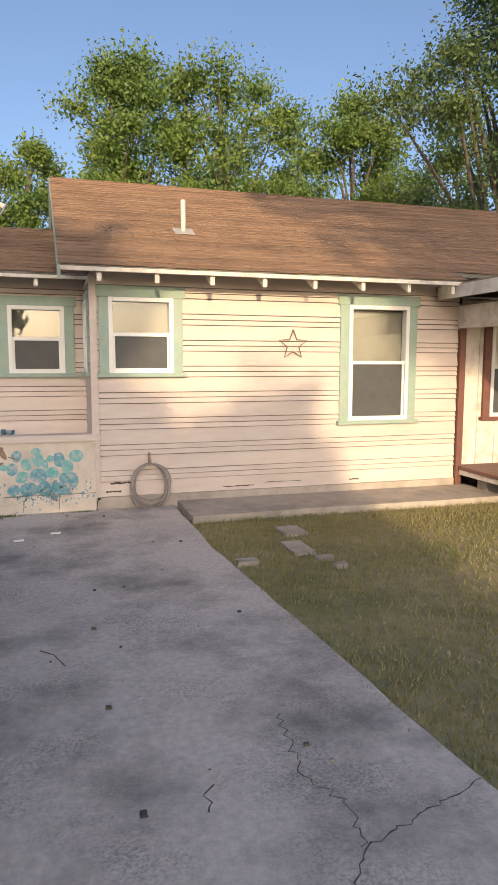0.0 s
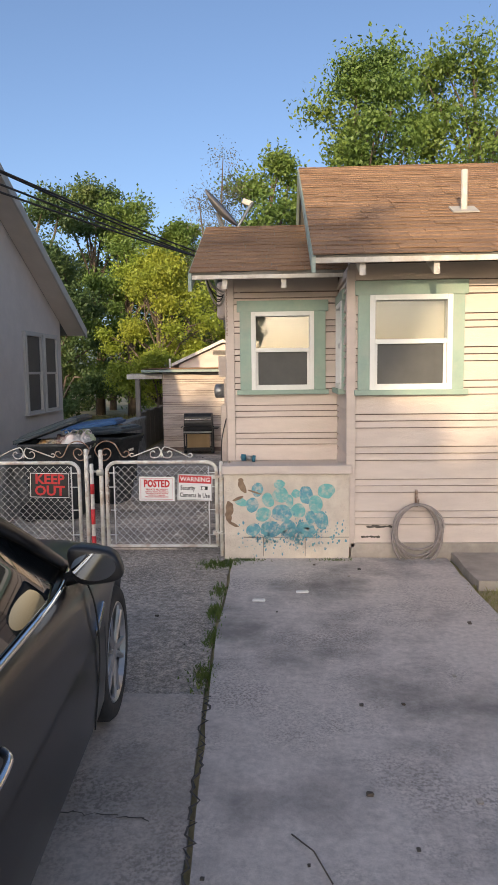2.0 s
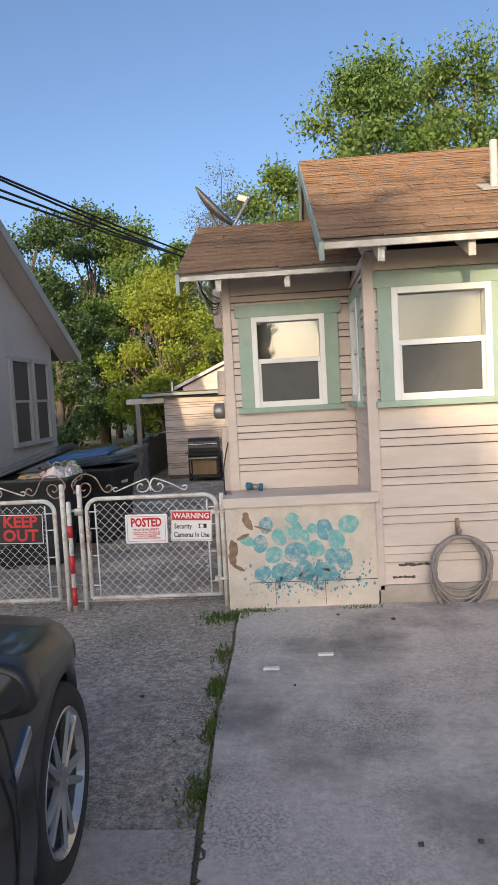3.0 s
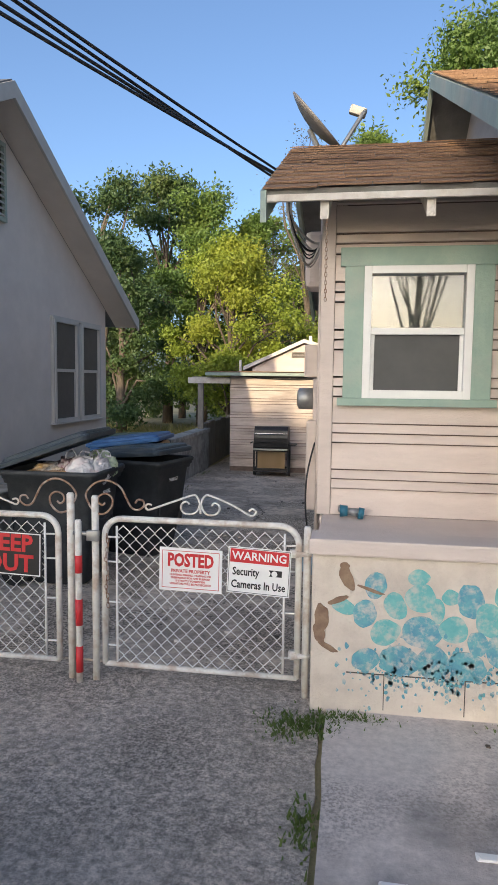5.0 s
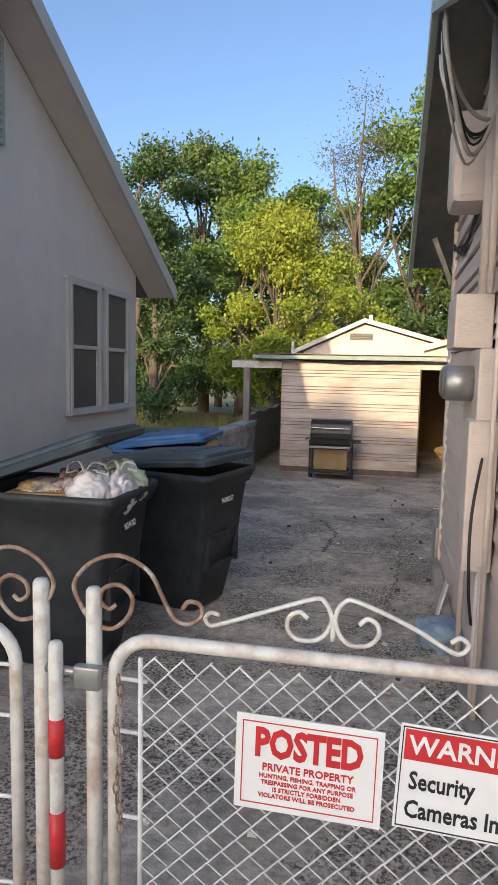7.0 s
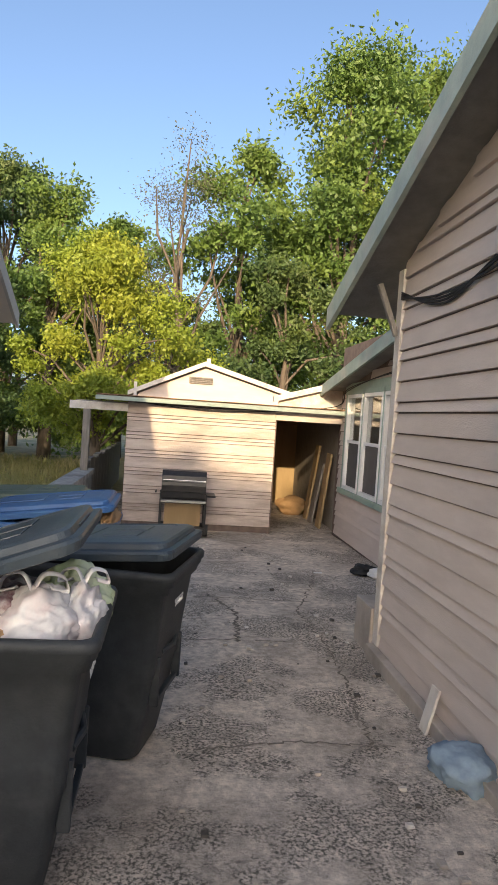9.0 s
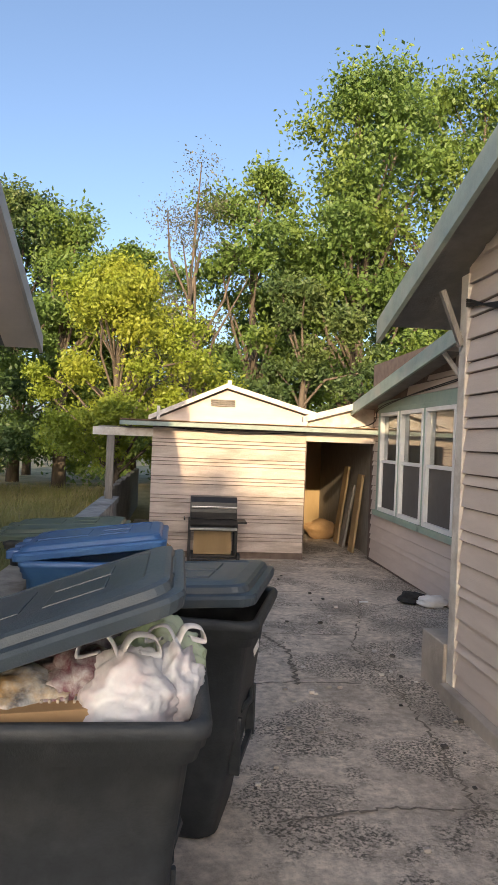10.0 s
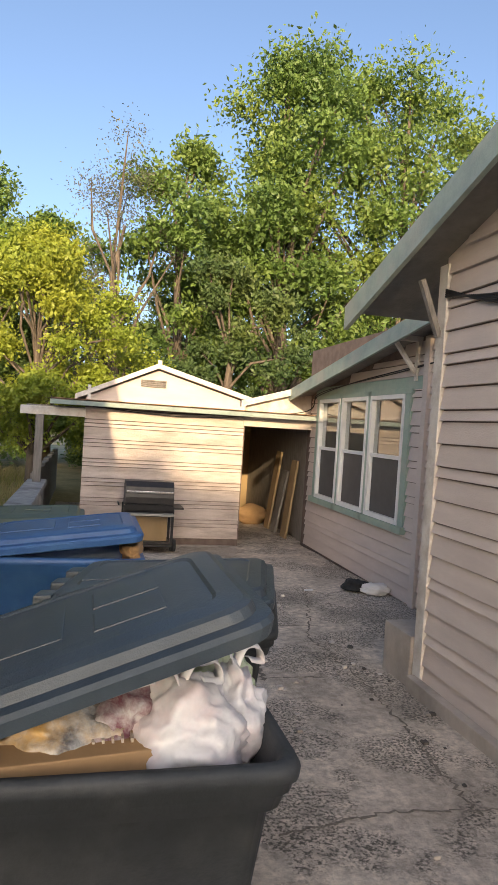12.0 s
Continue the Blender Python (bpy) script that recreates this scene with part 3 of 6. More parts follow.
roof_plane(roofS, "roof_slope", -3.45, 0.55, 17.85, 1.83, 21.0, 1.87, thick=0.04)
boxes("eave_strip", [((-3.47, 17.82, 1.80), (0.5, 17.85, 1.86))], M_FASCIA, 0.004, parent=roofS)
boxes("roof_panel", [((-3.4, 21.06, 1.90), (0.6, 22.7, 1.95))], M_DECK, 0, parent=roofS)
bm = bmesh.new()
pts = [(-3.0, 2.02), (-1.72, 2.60), (0.15, 2.08), (0.15, 1.9), (-3.0, 1.9)]
for y in (20.95, 21.05):
    bm.faces.new([bm.verts.new((x, y, z)) for x, z in pts])
mesh_ob("gable_wall", bm, M_SIDING, parent=roofS)
bm = bmesh.new()
for (xa, za), (xb, zb) in (((-3.2, 1.96), (-1.72, 2.63)), ((-1.72, 2.63), (0.4, 2.04))):
    a = [bm.verts.new((x, y, z + dz)) for y in (20.8, 24.5) for x, z in ((xa, za), (xb, zb)) for dz in (0, 0.09)]
    for q in ((0, 1, 3, 2), (4, 5, 7, 6), (0, 1, 5, 4), (2, 3, 7, 6), (0, 2, 6, 4), (1, 3, 7, 5)):
        bm.faces.new([a[k] for k in q])
mesh_ob("gable_roof", bm, M_WHITEWOOD, parent=roofS)
boxes("gable_vent", [((-2.02, 20.91, 2.28 + 0.035 * k), (-1.55, 20.95, 2.305 + 0.035 * k)) for k in range(4)], M_GREYWOOD, 0.003, parent=roofS)
boxes("vent_stub", [((-1.66, 21.6, 2.5), (-1.58, 21.68, 2.85)), ((-2.98, 19.0, 1.85), (-2.93, 19.05, 2.15))], M_WHITEWOOD, 0.004, parent=roofS)
carport = empty("roof_carport", label="sloping white barge board over the carport mouth", category="roof", kind="structure")
bm = bmesh.new()
for dy0, dy1, pts in ((18.22, 18.26, [(-0.62, 1.90), (0.42, 1.90), (0.42, 2.28), (-0.62, 1.99)]), (18.10, 18.215, [(-0.72, 1.95), (-0.72, 2.04), (0.46, 2.39), (0.46, 2.29)])):
    ring_a = [bm.verts.new((x, dy0, z)) for x, z in pts]
    ring_b = [bm.verts.new((x, dy1, z)) for x, z in pts]
    bm.faces.new(ring_a)
    bm.faces.new(ring_b[::-1])
    for k in range(4):
        bm.faces.new((ring_a[k], ring_a[(k + 1) % 4], ring_b[(k + 1) % 4], ring_b[k]))
mesh_ob("barge_board", bm, M_WHITEWOOD, parent=carport)
pergola = empty("side_lean_to", label="weathered post and beam beside the shed", category="lean-to", kind="structure")
boxes("beam", [((-3.87, 18.0, 1.64), (-2.99, 18.09, 1.76))], M_WHITEWOOD, 0.006, parent=pergola)
boxes("post", [((-3.66, 17.98, 0.25), (-3.55, 18.08, 1.64))], M_GREYWOOD, 0.006, parent=pergola)
boxes("deck", [((-3.8, 18.1, 1.74), (-3.0, 21.0, 1.78))], M_GREYWOOD, 0, parent=pergola)

# ---- boundary wall ----
lw = wall_core("wall_boundary", "x", -3.72, 0.20, 7.4, 18.4, -0.2, 0.62, [], M_LOWWALL)
tagged(box("trim_wall_coping", (-3.75, 7.4, 0.62), (-3.48, 18.4, 0.70), M_LOWWALL, 0.015), label="weathered coping on the low wall", category="coping", kind="structure")
tagged(boxes("wall_boundary_far", [((-3.72, 18.42 + 0.6 * i, -0.2), (-3.62, 18.99 + 0.6 * i, 0.78 + 0.03 * (i % 2))) for i in range(12)], M_GREYWOOD, 0.006), label="dark weathered board fence", category="fence", kind="structure")

# ---- neighbour's house ----
NX = -4.6
nbw = [(13.29, 14.08, 1.10, 2.53), (14.22, 14.95, 1.10, 2.53), (10.3, 11.38, 1.20, 2.62)]
NR, NE = (11.62, 4.78), (15.8, 2.60)


def roof_n(y):
    return NR[1] - abs(y - NR[0]) * (NR[1] - NE[1]) / (NE[0] - NR[0])


louv = (11.2, 12.03, 3.56, 4.36)
nb = wall_core("wall_neighbour", "x", NX, -0.2, 8.6, 15.3, -0.2, 2.7, nbw, M_STUCCO)
tagged(nb, label="grey stucco side wall of the neighbouring house")
tagged(gable_core("wall_neighbour_gable", NX, -0.2, 8.6, 15.3, 2.7, lambda y: roof_n(y) - 0.02), label="grey stucco gable of the neighbouring house")
bpy.data.objects["wall_neighbour_gable"].data.materials[0] = M_STUCCO
tagged(box("wall_neighbour_back", (-12.0, 15.1, -0.2), (NX - 0.2, 15.3, 2.9), M_STUCCO), label="grey stucco back wall", category="wall", kind="structure")
tagged(box("wall_neighbour_front", (-12.0, 8.6, -0.2), (NX - 0.2, 8.8, 2.9), M_STUCCO), label="grey stucco front wall", category="wall", kind="structure")
# same near-black colour for the gloom behind the neighbour's windows
boxes("wall_neighbour_inside", [((-6.0, 8.9, 0), (-5.95, 15, 3.0))], M_UNLIT)
tagged(bpy.data.objects["wall_neighbour_inside"], label="wall behind the neighbour's windows, coloured near-black as unlit", category="wall", kind="structure")
M_STRIM = mat("grey_paint_trim", (0.52, 0.51, 0.50), (0.46, 0.45, 0.44), rough=0.6)
nroof = empty("roof_neighbour", label="grey gable roof with wide overhang", category="roof", kind="structure")
M_GREYROOF = mat("grey_roofing", (0.16, 0.17, 0.19), (0.12, 0.125, 0.14), scale=40, rough=0.9, bump=0.4)
bm = bmesh.new()
ya = 2 * NR[0] - NE[0]
for (y0, z0), (y1, z1) in ((NR, NE), (NR, (ya, NE[1]))):
    a = [bm.verts.new((x, y, z + dz)) for x in (-12.5, -4.22) for y, z in ((y0, z0), (y1, z1)) for dz in (0.0, 0.14)]
    for q in ((0, 1, 3, 2), (4, 5, 7, 6), (0, 1, 5, 4), (2, 3, 7, 6), (0, 2, 6, 4), (1, 3, 7, 5)):
        bm.faces.new([a[k] for k in q])
mesh_ob("roof_slab", bm, M_GREYROOF, parent=nroof)
bm = bmesh.new()
for (y0, z0), (y1, z1) in ((NR, NE), (NR, (ya, NE[1]))):
    a = [bm.verts.new((x, y, z + dz)) for x in (-4.215, -4.18) for y, z in ((y0, z0), (y1, z1)) for dz in (-0.06, 0.12)]
    for q in ((0, 1, 3, 2), (4, 5, 7, 6), (0, 1, 5, 4), (2, 3, 7, 6), (0, 2, 6, 4), (1, 3, 7, 5)):
        bm.faces.new([a[k] for k in q])
mesh_ob("barge_board", bm, M_STRIM, parent=nroof)
bm = bmesh.new()
for (y0, z0), (y1, z1) in ((NR, NE), (NR, (ya, NE[1]))):
    quad(bm, (-4.6, y0, z0 - 0.01), (-4.22, y0, z0 - 0.01), (-4.22, y1, z1 - 0.01), (-4.6, y1, z1 - 0.01))
mesh_ob("soffit", bm, M_STUCCO, parent=nroof)
for i, h in enumerate(nbw):
    window("window_%d" % (9 + i), "x", NX, 1, *h, casing=(0.03, 0.03, 0.03), sill=0.02, trim=M_STRIM, upper=M_SCREEN, frame_m=M_STRIM, outer=True, label="grey framed sash window with dark screen")
lv = empty("louvre_vent", label="grey slatted attic vent in the gable", category="vent", kind="structure")
boxes("frame", [((NX, louv[0] - 0.05, louv[2] - 0.05), (NX + 0.05, louv[0], louv[3] + 0.05)), ((NX, louv[1], louv[2] - 0.05), (NX + 0.05, louv[1] + 0.05, louv[3] + 0.05)), ((NX, louv[0], louv[3]), (NX + 0.05, louv[1], louv[3] + 0.05)), ((NX, louv[0], louv[2] - 0.05), (NX + 0.05, louv[1], louv[2]))], M_FASCIA, 0.004, parent=lv)
# backing coloured near-black as the shade between the slats
boxes("back", [((NX + 0.002, louv[0], louv[2]), (NX + 0.006, louv[1], louv[3]))], M_UNLIT, 0, parent=lv)
for k in range(11):
    z = louv[2] + 0.03 + k * 0.07
    bm = bmesh.new()
    add_box(bm, (-0.03, louv[0], -0.006), (0.03, louv[1], 0.006), 0, Matrix.Translation((NX + 0.03, 0, z)) @ Matrix.Rotation(radians(40), 4, "Y"))
    mesh_ob("slat", bm, M_STRIM, parent=lv)


# ---- trees ----
def tree(name, base, height, crown, leaf, n_clumps, seed, label, leaf_size=0.22, per=90, trunk_r=0.25, crown_from=0.35, sparse=1.0, lean=(0, 0)):
    """A tapered, forked trunk with limbs that reach every clump of leaves; crown is its half widths (x, y)."""
    rnd = random.Random(seed)
    root = empty(name, base, label=label, category="tree")
    bm = bmesh.new()
    top = Vector((lean[0], lean[1], height * 0.72))
    spine = [Vector((lean[0] * f + rnd.uniform(-0.15, 0.15) * f * height * 0.15, lean[1] * f + rnd.uniform(-0.15, 0.15) * f * height * 0.15, height * 0.72 * f)) for f in (0, 0.2, 0.4, 0.6, 0.8, 1)]
    add_tube(bm, spine, [trunk_r * (1 - 0.8 * f) for f in (0, 0.2, 0.4, 0.6, 0.8, 1)], 8)
    clumps = []
    for k in range(n_clumps):
        f = rnd.random() ** 0.8
        zz = height * (crown_from + (1 - crown_from) * f)
        wide = math.sin(math.pi * min(1, 0.22 + 0.74 * f)) ** 0.7
        a, r = rnd.uniform(0, 2 * math.pi), math.sqrt(rnd.random())
        c = Vector((lean[0] * f + crown[0] * wide * r * math.cos(a), lean[1] * f + crown[1] * wide * r * math.sin(a), zz - 0.10 * height * r * rnd.random()))
        clumps.append((c, rnd.uniform(0.55, 1.15) * height * 0.085))
        if k % 2 == 0:
            s = spine[min(5, max(1, int(f * 5)))]
            mid = (s + c) / 2 + Vector((rnd.uniform(-0.3, 0.3), rnd.uniform(-0.3, 0.3), rnd.uniform(0, 0.5)))
            add_tube(bm, [s, mid, c], [trunk_r * 0.35 * (1 - 0.6 * f), trunk_r * 0.2, 0.015], 5, False)
    under(root, mesh_ob("trunk", bm, M_BARK, smooth=True)).location = base
    rng = np.random.default_rng(seed)
    n = int(per * sparse)
    parts = []
    for c, r in clumps:
        d = rng.normal(size=(n, 3)) * (1, 1, 0.6)
        d /= np.linalg.norm(d, axis=1)[:, None]
        parts.append(np.array(c) + d * (rng.random(n) ** 0.5 * r * rng.uniform(0.55, 1.4, n))[:, None])
    p = np.concatenate(parts)
    u = rng.normal(size=p.shape)
    u /= np.linalg.norm(u, axis=1)[:, None]
    w = np.cross(u, rng.normal(size=p.shape))
    w /= np.linalg.norm(w, axis=1)[:, None]
    s = (leaf_size * rng.uniform(0.6, 1.3, len(p)))[:, None]
    verts = np.stack([p - u * s, p + w * s * 0.5, p + u * s, p - w * s * 0.5], axis=1).reshape(-1, 3)
    faces = np.arange(len(verts)).reshape(-1, 4)
    me = bpy.data.meshes.new("leaves")
    me.from_pydata(verts.tolist(), [], faces.tolist())
    me.materials.append(leaf)
    lv = new("leaves", me)
    lv.parent = root
    for o in root.children:
        o.matrix_parent_inverse = Matrix.Identity(4)
        o.location = (0, 0, 0)
    tagged(lv, kind="stuff")
    return root


tree("tall_tree", (9.0, 33, -0.2), 16.2, (8.0, 4), M_LEAF, 75, 11, "tall green shade tree behind the house", 0.100, 632, 0.4, 0.3)
tree("tall_tree", (3.6, 31, -0.2), 15.0, (4.0, 3.5), M_LEAF, 52, 12, "tall leafy tree with a broken limb", 0.100, 632, 0.35, 0.3)
tree("tall_tree", (15.5, 33, -0.2), 15.5, (5, 4), M_LEAF, 55, 13, "tall green shade tree behind the house", 0.100, 632, 0.35, 0.25)
tree("dark_tree", (21.5, 31, -0.2), 14.5, (5.5, 4), M_LEAF_DARK, 55, 14, "dark green tree beyond the roof", 0.100, 579, 0.35, 0.15)
tree("shade_tree", (13.2, 17.5, -0.2), 13.5, (4.2, 3.5), M_LEAF_DARK, 60, 15, "dark overhanging tree beside the house", 0.067, 685, 0.35, 0.42)
tree("tall_tree", (-0.2, 30, -0.2), 11.1, (2.6, 3), M_LEAF, 36, 16, "green tree behind the shed", 0.092, 579, 0.28, 0.25)
tree("bare_tree", (-2.3, 29, -0.2), 10.6, (2.0, 2), M_LEAF_GREY, 34, 17, "thinly leaved grey tree", 0.042, 210, 0.22, 0.3)
tree("yellow_green_tree", (-4.1, 24, -0.2), 5.9, (2.7, 1.8), M_LEAF_YELLOW, 64, 18, "sunlit yellow-green tree in the field", 0.054, 790, 0.16, 0.22)
tree("green_tree", (-6.6, 31, -0.2), 9.4, (2.6, 2.5), M_LEAF, 42, 19, "green tree at the end of the field", 0.084, 579, 0.25, 0.1)
tree("green_tree", (-10.0, 29, -0.2), 9.8, (3.0, 2.5), M_LEAF_DARK, 42, 20, "dark green tree behind the neighbouring house", 0.084, 579, 0.25, 0.05)
tree("green_tree", (-8.2, 26, -0.2), 6.6, (1.8, 1.8), M_LEAF_DARK, 34, 21, "dark green tree behind the neighbouring house", 0.071, 579, 0.2, 0.05)
tree("green_tree", (0.8, 27, -0.2), 6.5, (3.0, 2), M_LEAF_DARK, 38, 22, "dark undergrowth tree behind the shed", 0.075, 579, 0.2, 0.05)
tree("green_tree", (-2.4, 32, -0.2), 6.0, (3.4, 2), M_LEAF_DARK, 38, 23, "dark undergrowth behind the field", 0.075, 579, 0.2, 0.02)
tree("green_tree", (6.0, 27, -0.2), 8.0, (3.5, 2), M_LEAF, 40, 24, "green tree behind the back wing", 0.084, 579, 0.2, 0.05)
tree("green_tree", (-8.6, 33, -0.2), 10.6, (3.6, 2.5), M_LEAF_DARK, 60, 25, "dark green tree at the end of the field", 0.090, 560, 0.25, 0.05)
tree("green_tree", (-4.4, 33.5, -0.2), 9.0, (3.6, 2.5), M_LEAF, 60, 26, "green tree closing the field", 0.090, 560, 0.25, 0.05)
tree("green_tree", (3.5, 33.5, -0.2), 10.5, (5.0, 2.5), M_LEAF_DARK, 60, 27, "dark green tree behind the shed", 0.090, 560, 0.25, 0.05)
for k in range(7):
    tree("undergrowth_tree", (-21 + 6.0 * k, 37 + (k % 2), -0.2), 7.0 + (k % 3), (4.2, 1.6), M_LEAF_DARK, 30, 50 + k, "dark thicket closing the view", 0.115, 403, 0.2, 0.0)
# trees across the street, whose shade falls on the lot
tree("street_tree", (-9.8, -24, -0.1), 11.0, (4.8, 2.5), M_LEAF_DARK, 60, 31, "street tree across the road", 0.35, 110, 0.3, 0.12)
tree("street_tree", (-6.5, -25, -0.1), 11.7, (4.3, 2.5), M_LEAF_DARK, 60, 32, "street tree across the road", 0.35, 110, 0.3, 0.1)
tree("street_tree", (2.7, -25, -0.1), 16.5, (5.4, 2.5), M_LEAF_DARK, 46, 33, "tall street tree across the road", 0.35, 110, 0.3, 0.70)
tree("street_tree", (-3.3, -25, -0.1), 9.5, (1.9, 2.0), M_LEAF_DARK, 36, 34, "small street tree across the road", 0.3, 110, 0.2, 0.1)


# ---- materials of the things ----
M_GATEWHITE = mat("white_gate_paint", (0.78, 0.76, 0.71), (0.68, 0.65, 0.60), scale=25, rough=0.5, bump=0.2, c=(0.36, 0.20, 0.11), cscale=9, camount=0.55)
M_RUST = mat("rusty_iron", (0.34, 0.21, 0.14), (0.22, 0.12, 0.075), scale=30, rough=0.8, c=(0.55, 0.50, 0.45), cscale=14, camount=0.7)
M_WIRE = mat("zinc_wire", (0.80, 0.79, 0.76), (0.66, 0.64, 0.61), scale=30, rough=0.5, metal=0.0)
M_RED = mat("red_paint", (0.62, 0.035, 0.04), (0.55, 0.03, 0.035), scale=9, rough=0.45)
M_SIGNWHITE = mat("sign_white", (0.85, 0.84, 0.82), (0.80, 0.79, 0.77), scale=7, rough=0.4)
M_SIGNBLACK = mat("sign_black", (0.022, 0.022, 0.024), rough=0.4)
M_BIN = mat("charcoal_plastic", (0.040, 0.045, 0.050), (0.030, 0.034, 0.038), scale=14, rough=0.55, spec=0.3, bump=0.15, bscale=120, c=(0.085, 0.088, 0.09), cscale=6, camount=0.4)
M_LID = mat("slate_plastic_lid", (0.042, 0.060, 0.078), (0.032, 0.047, 0.062), scale=12, rough=0.42, bump=0.15, bscale=120, c=(0.13, 0.14, 0.14), cscale=3, camount=0.4)
M_BLUE = mat("blue_plastic", (0.03, 0.11, 0.30), (0.025, 0.09, 0.25), scale=10, rough=0.45, bump=0.1, c=(0.06, 0.16, 0.34), cscale=3)
M_GREENLID = mat("green_plastic", (0.09, 0.13, 0.10), (0.07, 0.10, 0.08), scale=10, rough=0.5)
M_RUBBER = mat("black_rubber", (0.022, 0.022, 0.022), (0.03, 0.03, 0.03), scale=20, rough=0.8)
M_BAG = mat("white_bag_film", (0.66, 0.66, 0.67), (0.54, 0.53, 0.55), scale=16, rough=0.28, c=(0.76, 0.50, 0.50), cscale=7, camount=0.3)
M_BAGGREEN = mat("pale_green_bag_film", (0.42, 0.52, 0.30), (0.55, 0.60, 0.45), scale=6, rough=0.25)
M_CARD = mat("cardboard", (0.42, 0.26, 0.13), (0.36, 0.22, 0.11), scale=8, rough=0.85)
M_PRINT = mat("printed_wrap", (0.55, 0.55, 0.54), (0.10, 0.10, 0.11), scale=22, rough=0.3, c=(0.60, 0.35, 0.08), cscale=6, camount=0.7)
M_CLOTH = mat("dark_rubbish", (0.16, 0.05, 0.07), (0.45, 0.42, 0.42), scale=26, rough=0.6, c=(0.05, 0.07, 0.09), cscale=9)
M_BLACKSTEEL = mat("black_enamel", (0.03, 0.03, 0.032), (0.042, 0.04, 0.04), scale=12, rough=0.42, metal=0.3)
M_CHROME = mat("chrome", (0.75, 0.75, 0.75), (0.65, 0.65, 0.65), scale=5, rough=0.12, metal=1.0)
M_ALLOY = mat("alloy", (0.55, 0.55, 0.56), (0.45, 0.45, 0.46), scale=9, rough=0.3, metal=0.9)
M_CARPAINT = mat("dark_metallic_paint", (0.011, 0.011, 0.012), (0.008, 0.008, 0.009), scale=60, rough=0.35, metal=0.0, coat=0.4, spec=0.3)
M_CARGLASS = mat("tinted_glass", (0.012, 0.014, 0.015), (0.012, 0.014, 0.015), rough=0.03, spec=0.9)
M_HOSE = mat("grey_hose", (0.36, 0.31, 0.29), (0.28, 0.24, 0.22), scale=30, rough=0.55)
M_BOXGREY = mat("utility_box_paint", (0.52, 0.49, 0.44), (0.45, 0.42, 0.38), scale=8, rough=0.6, c=(0.33, 0.29, 0.25), cscale=4)
M_CABLE = mat("black_cable", (0.022, 0.022, 0.024), rough=0.6)
M_CRUMB = mat("crumbled_concrete", (0.26, 0.225, 0.185), (0.15, 0.13, 0.105), scale=40, rough=0.95, bump=0.5)
M_CRACK = mat("crack_dirt", (0.12, 0.105, 0.09), (0.07, 0.062, 0.055), scale=30, rough=0.95)
M_TEAL = mat("teal_mural_paint", (0.13, 0.42, 0.42), (0.20, 0.50, 0.47), scale=14, rough=0.7, c=(0.62, 0.56, 0.48), cscale=16, camount=0.75)
M_TEALDARK = mat("blue_mural_paint", (0.10, 0.30, 0.40), (0.16, 0.42, 0.44), scale=18, rough=0.7, c=(0.60, 0.55, 0.48), cscale=22, camount=0.85)
M_MURALBROWN = mat("brown_mural_paint", (0.20, 0.12, 0.08), (0.32, 0.22, 0.14), scale=14, rough=0.8)
M_WEED = leafy("weed_leaf", (0.15, 0.21, 0.045), (0.10, 0.15, 0.035), (0.17, 0.19, 0.05))
M_STRAW = mat("dry_straw", (0.42, 0.35, 0.20), (0.30, 0.25, 0.13), scale=10, rough=0.9)


def text(body, size, material, m, parent, name="lettering", squeeze=1.0, bold=0.018):
    """Raised lettering, centred, standing in the plane x-z at the pose m."""
    cu = bpy.data.curves.new("lettering", "FONT")
    cu.body, cu.size, cu.align_x, cu.align_y, cu.extrude, cu.resolution_u, cu.offset = body, size, "CENTER", "CENTER", 0.001, 2, size * bold
    tmp = new("lettering_source", cu)
    dg = bpy.context.evaluated_depsgraph_get()
    me = bpy.data.meshes.new_from_object(tmp.evaluated_get(dg))
    bpy.data.objects.remove(tmp)
    me.transform(m @ Matrix.Rotation(radians(90), 4, "X") @ Matrix.Diagonal((squeeze, 1, 1, 1)))
    me.materials.clear()
    me.materials.append(material)
    ob = new(name, me)
    ob.parent = parent
    return ob


# ---- gates ----
GY = 8.07


def smooth_path(pts, n=5):
    """A rounded path through pts (Catmull-Rom)."""
    pts = [Vector(p) for p in pts]
    q = [pts[0], *pts, pts[-1]]
    out = []
    for i in range(1, len(q) - 2):
        a, b, c, d = q[i - 1 : i + 3]
        for k in range(n):
            t = k / n
            out.append(0.5 * (2 * b + (c - a) * t + (2 * a - 5 * b + 4 * c - d) * t * t + (3 * b - a - 3 * c + d) * t**3))
    return out + [pts[-1]]


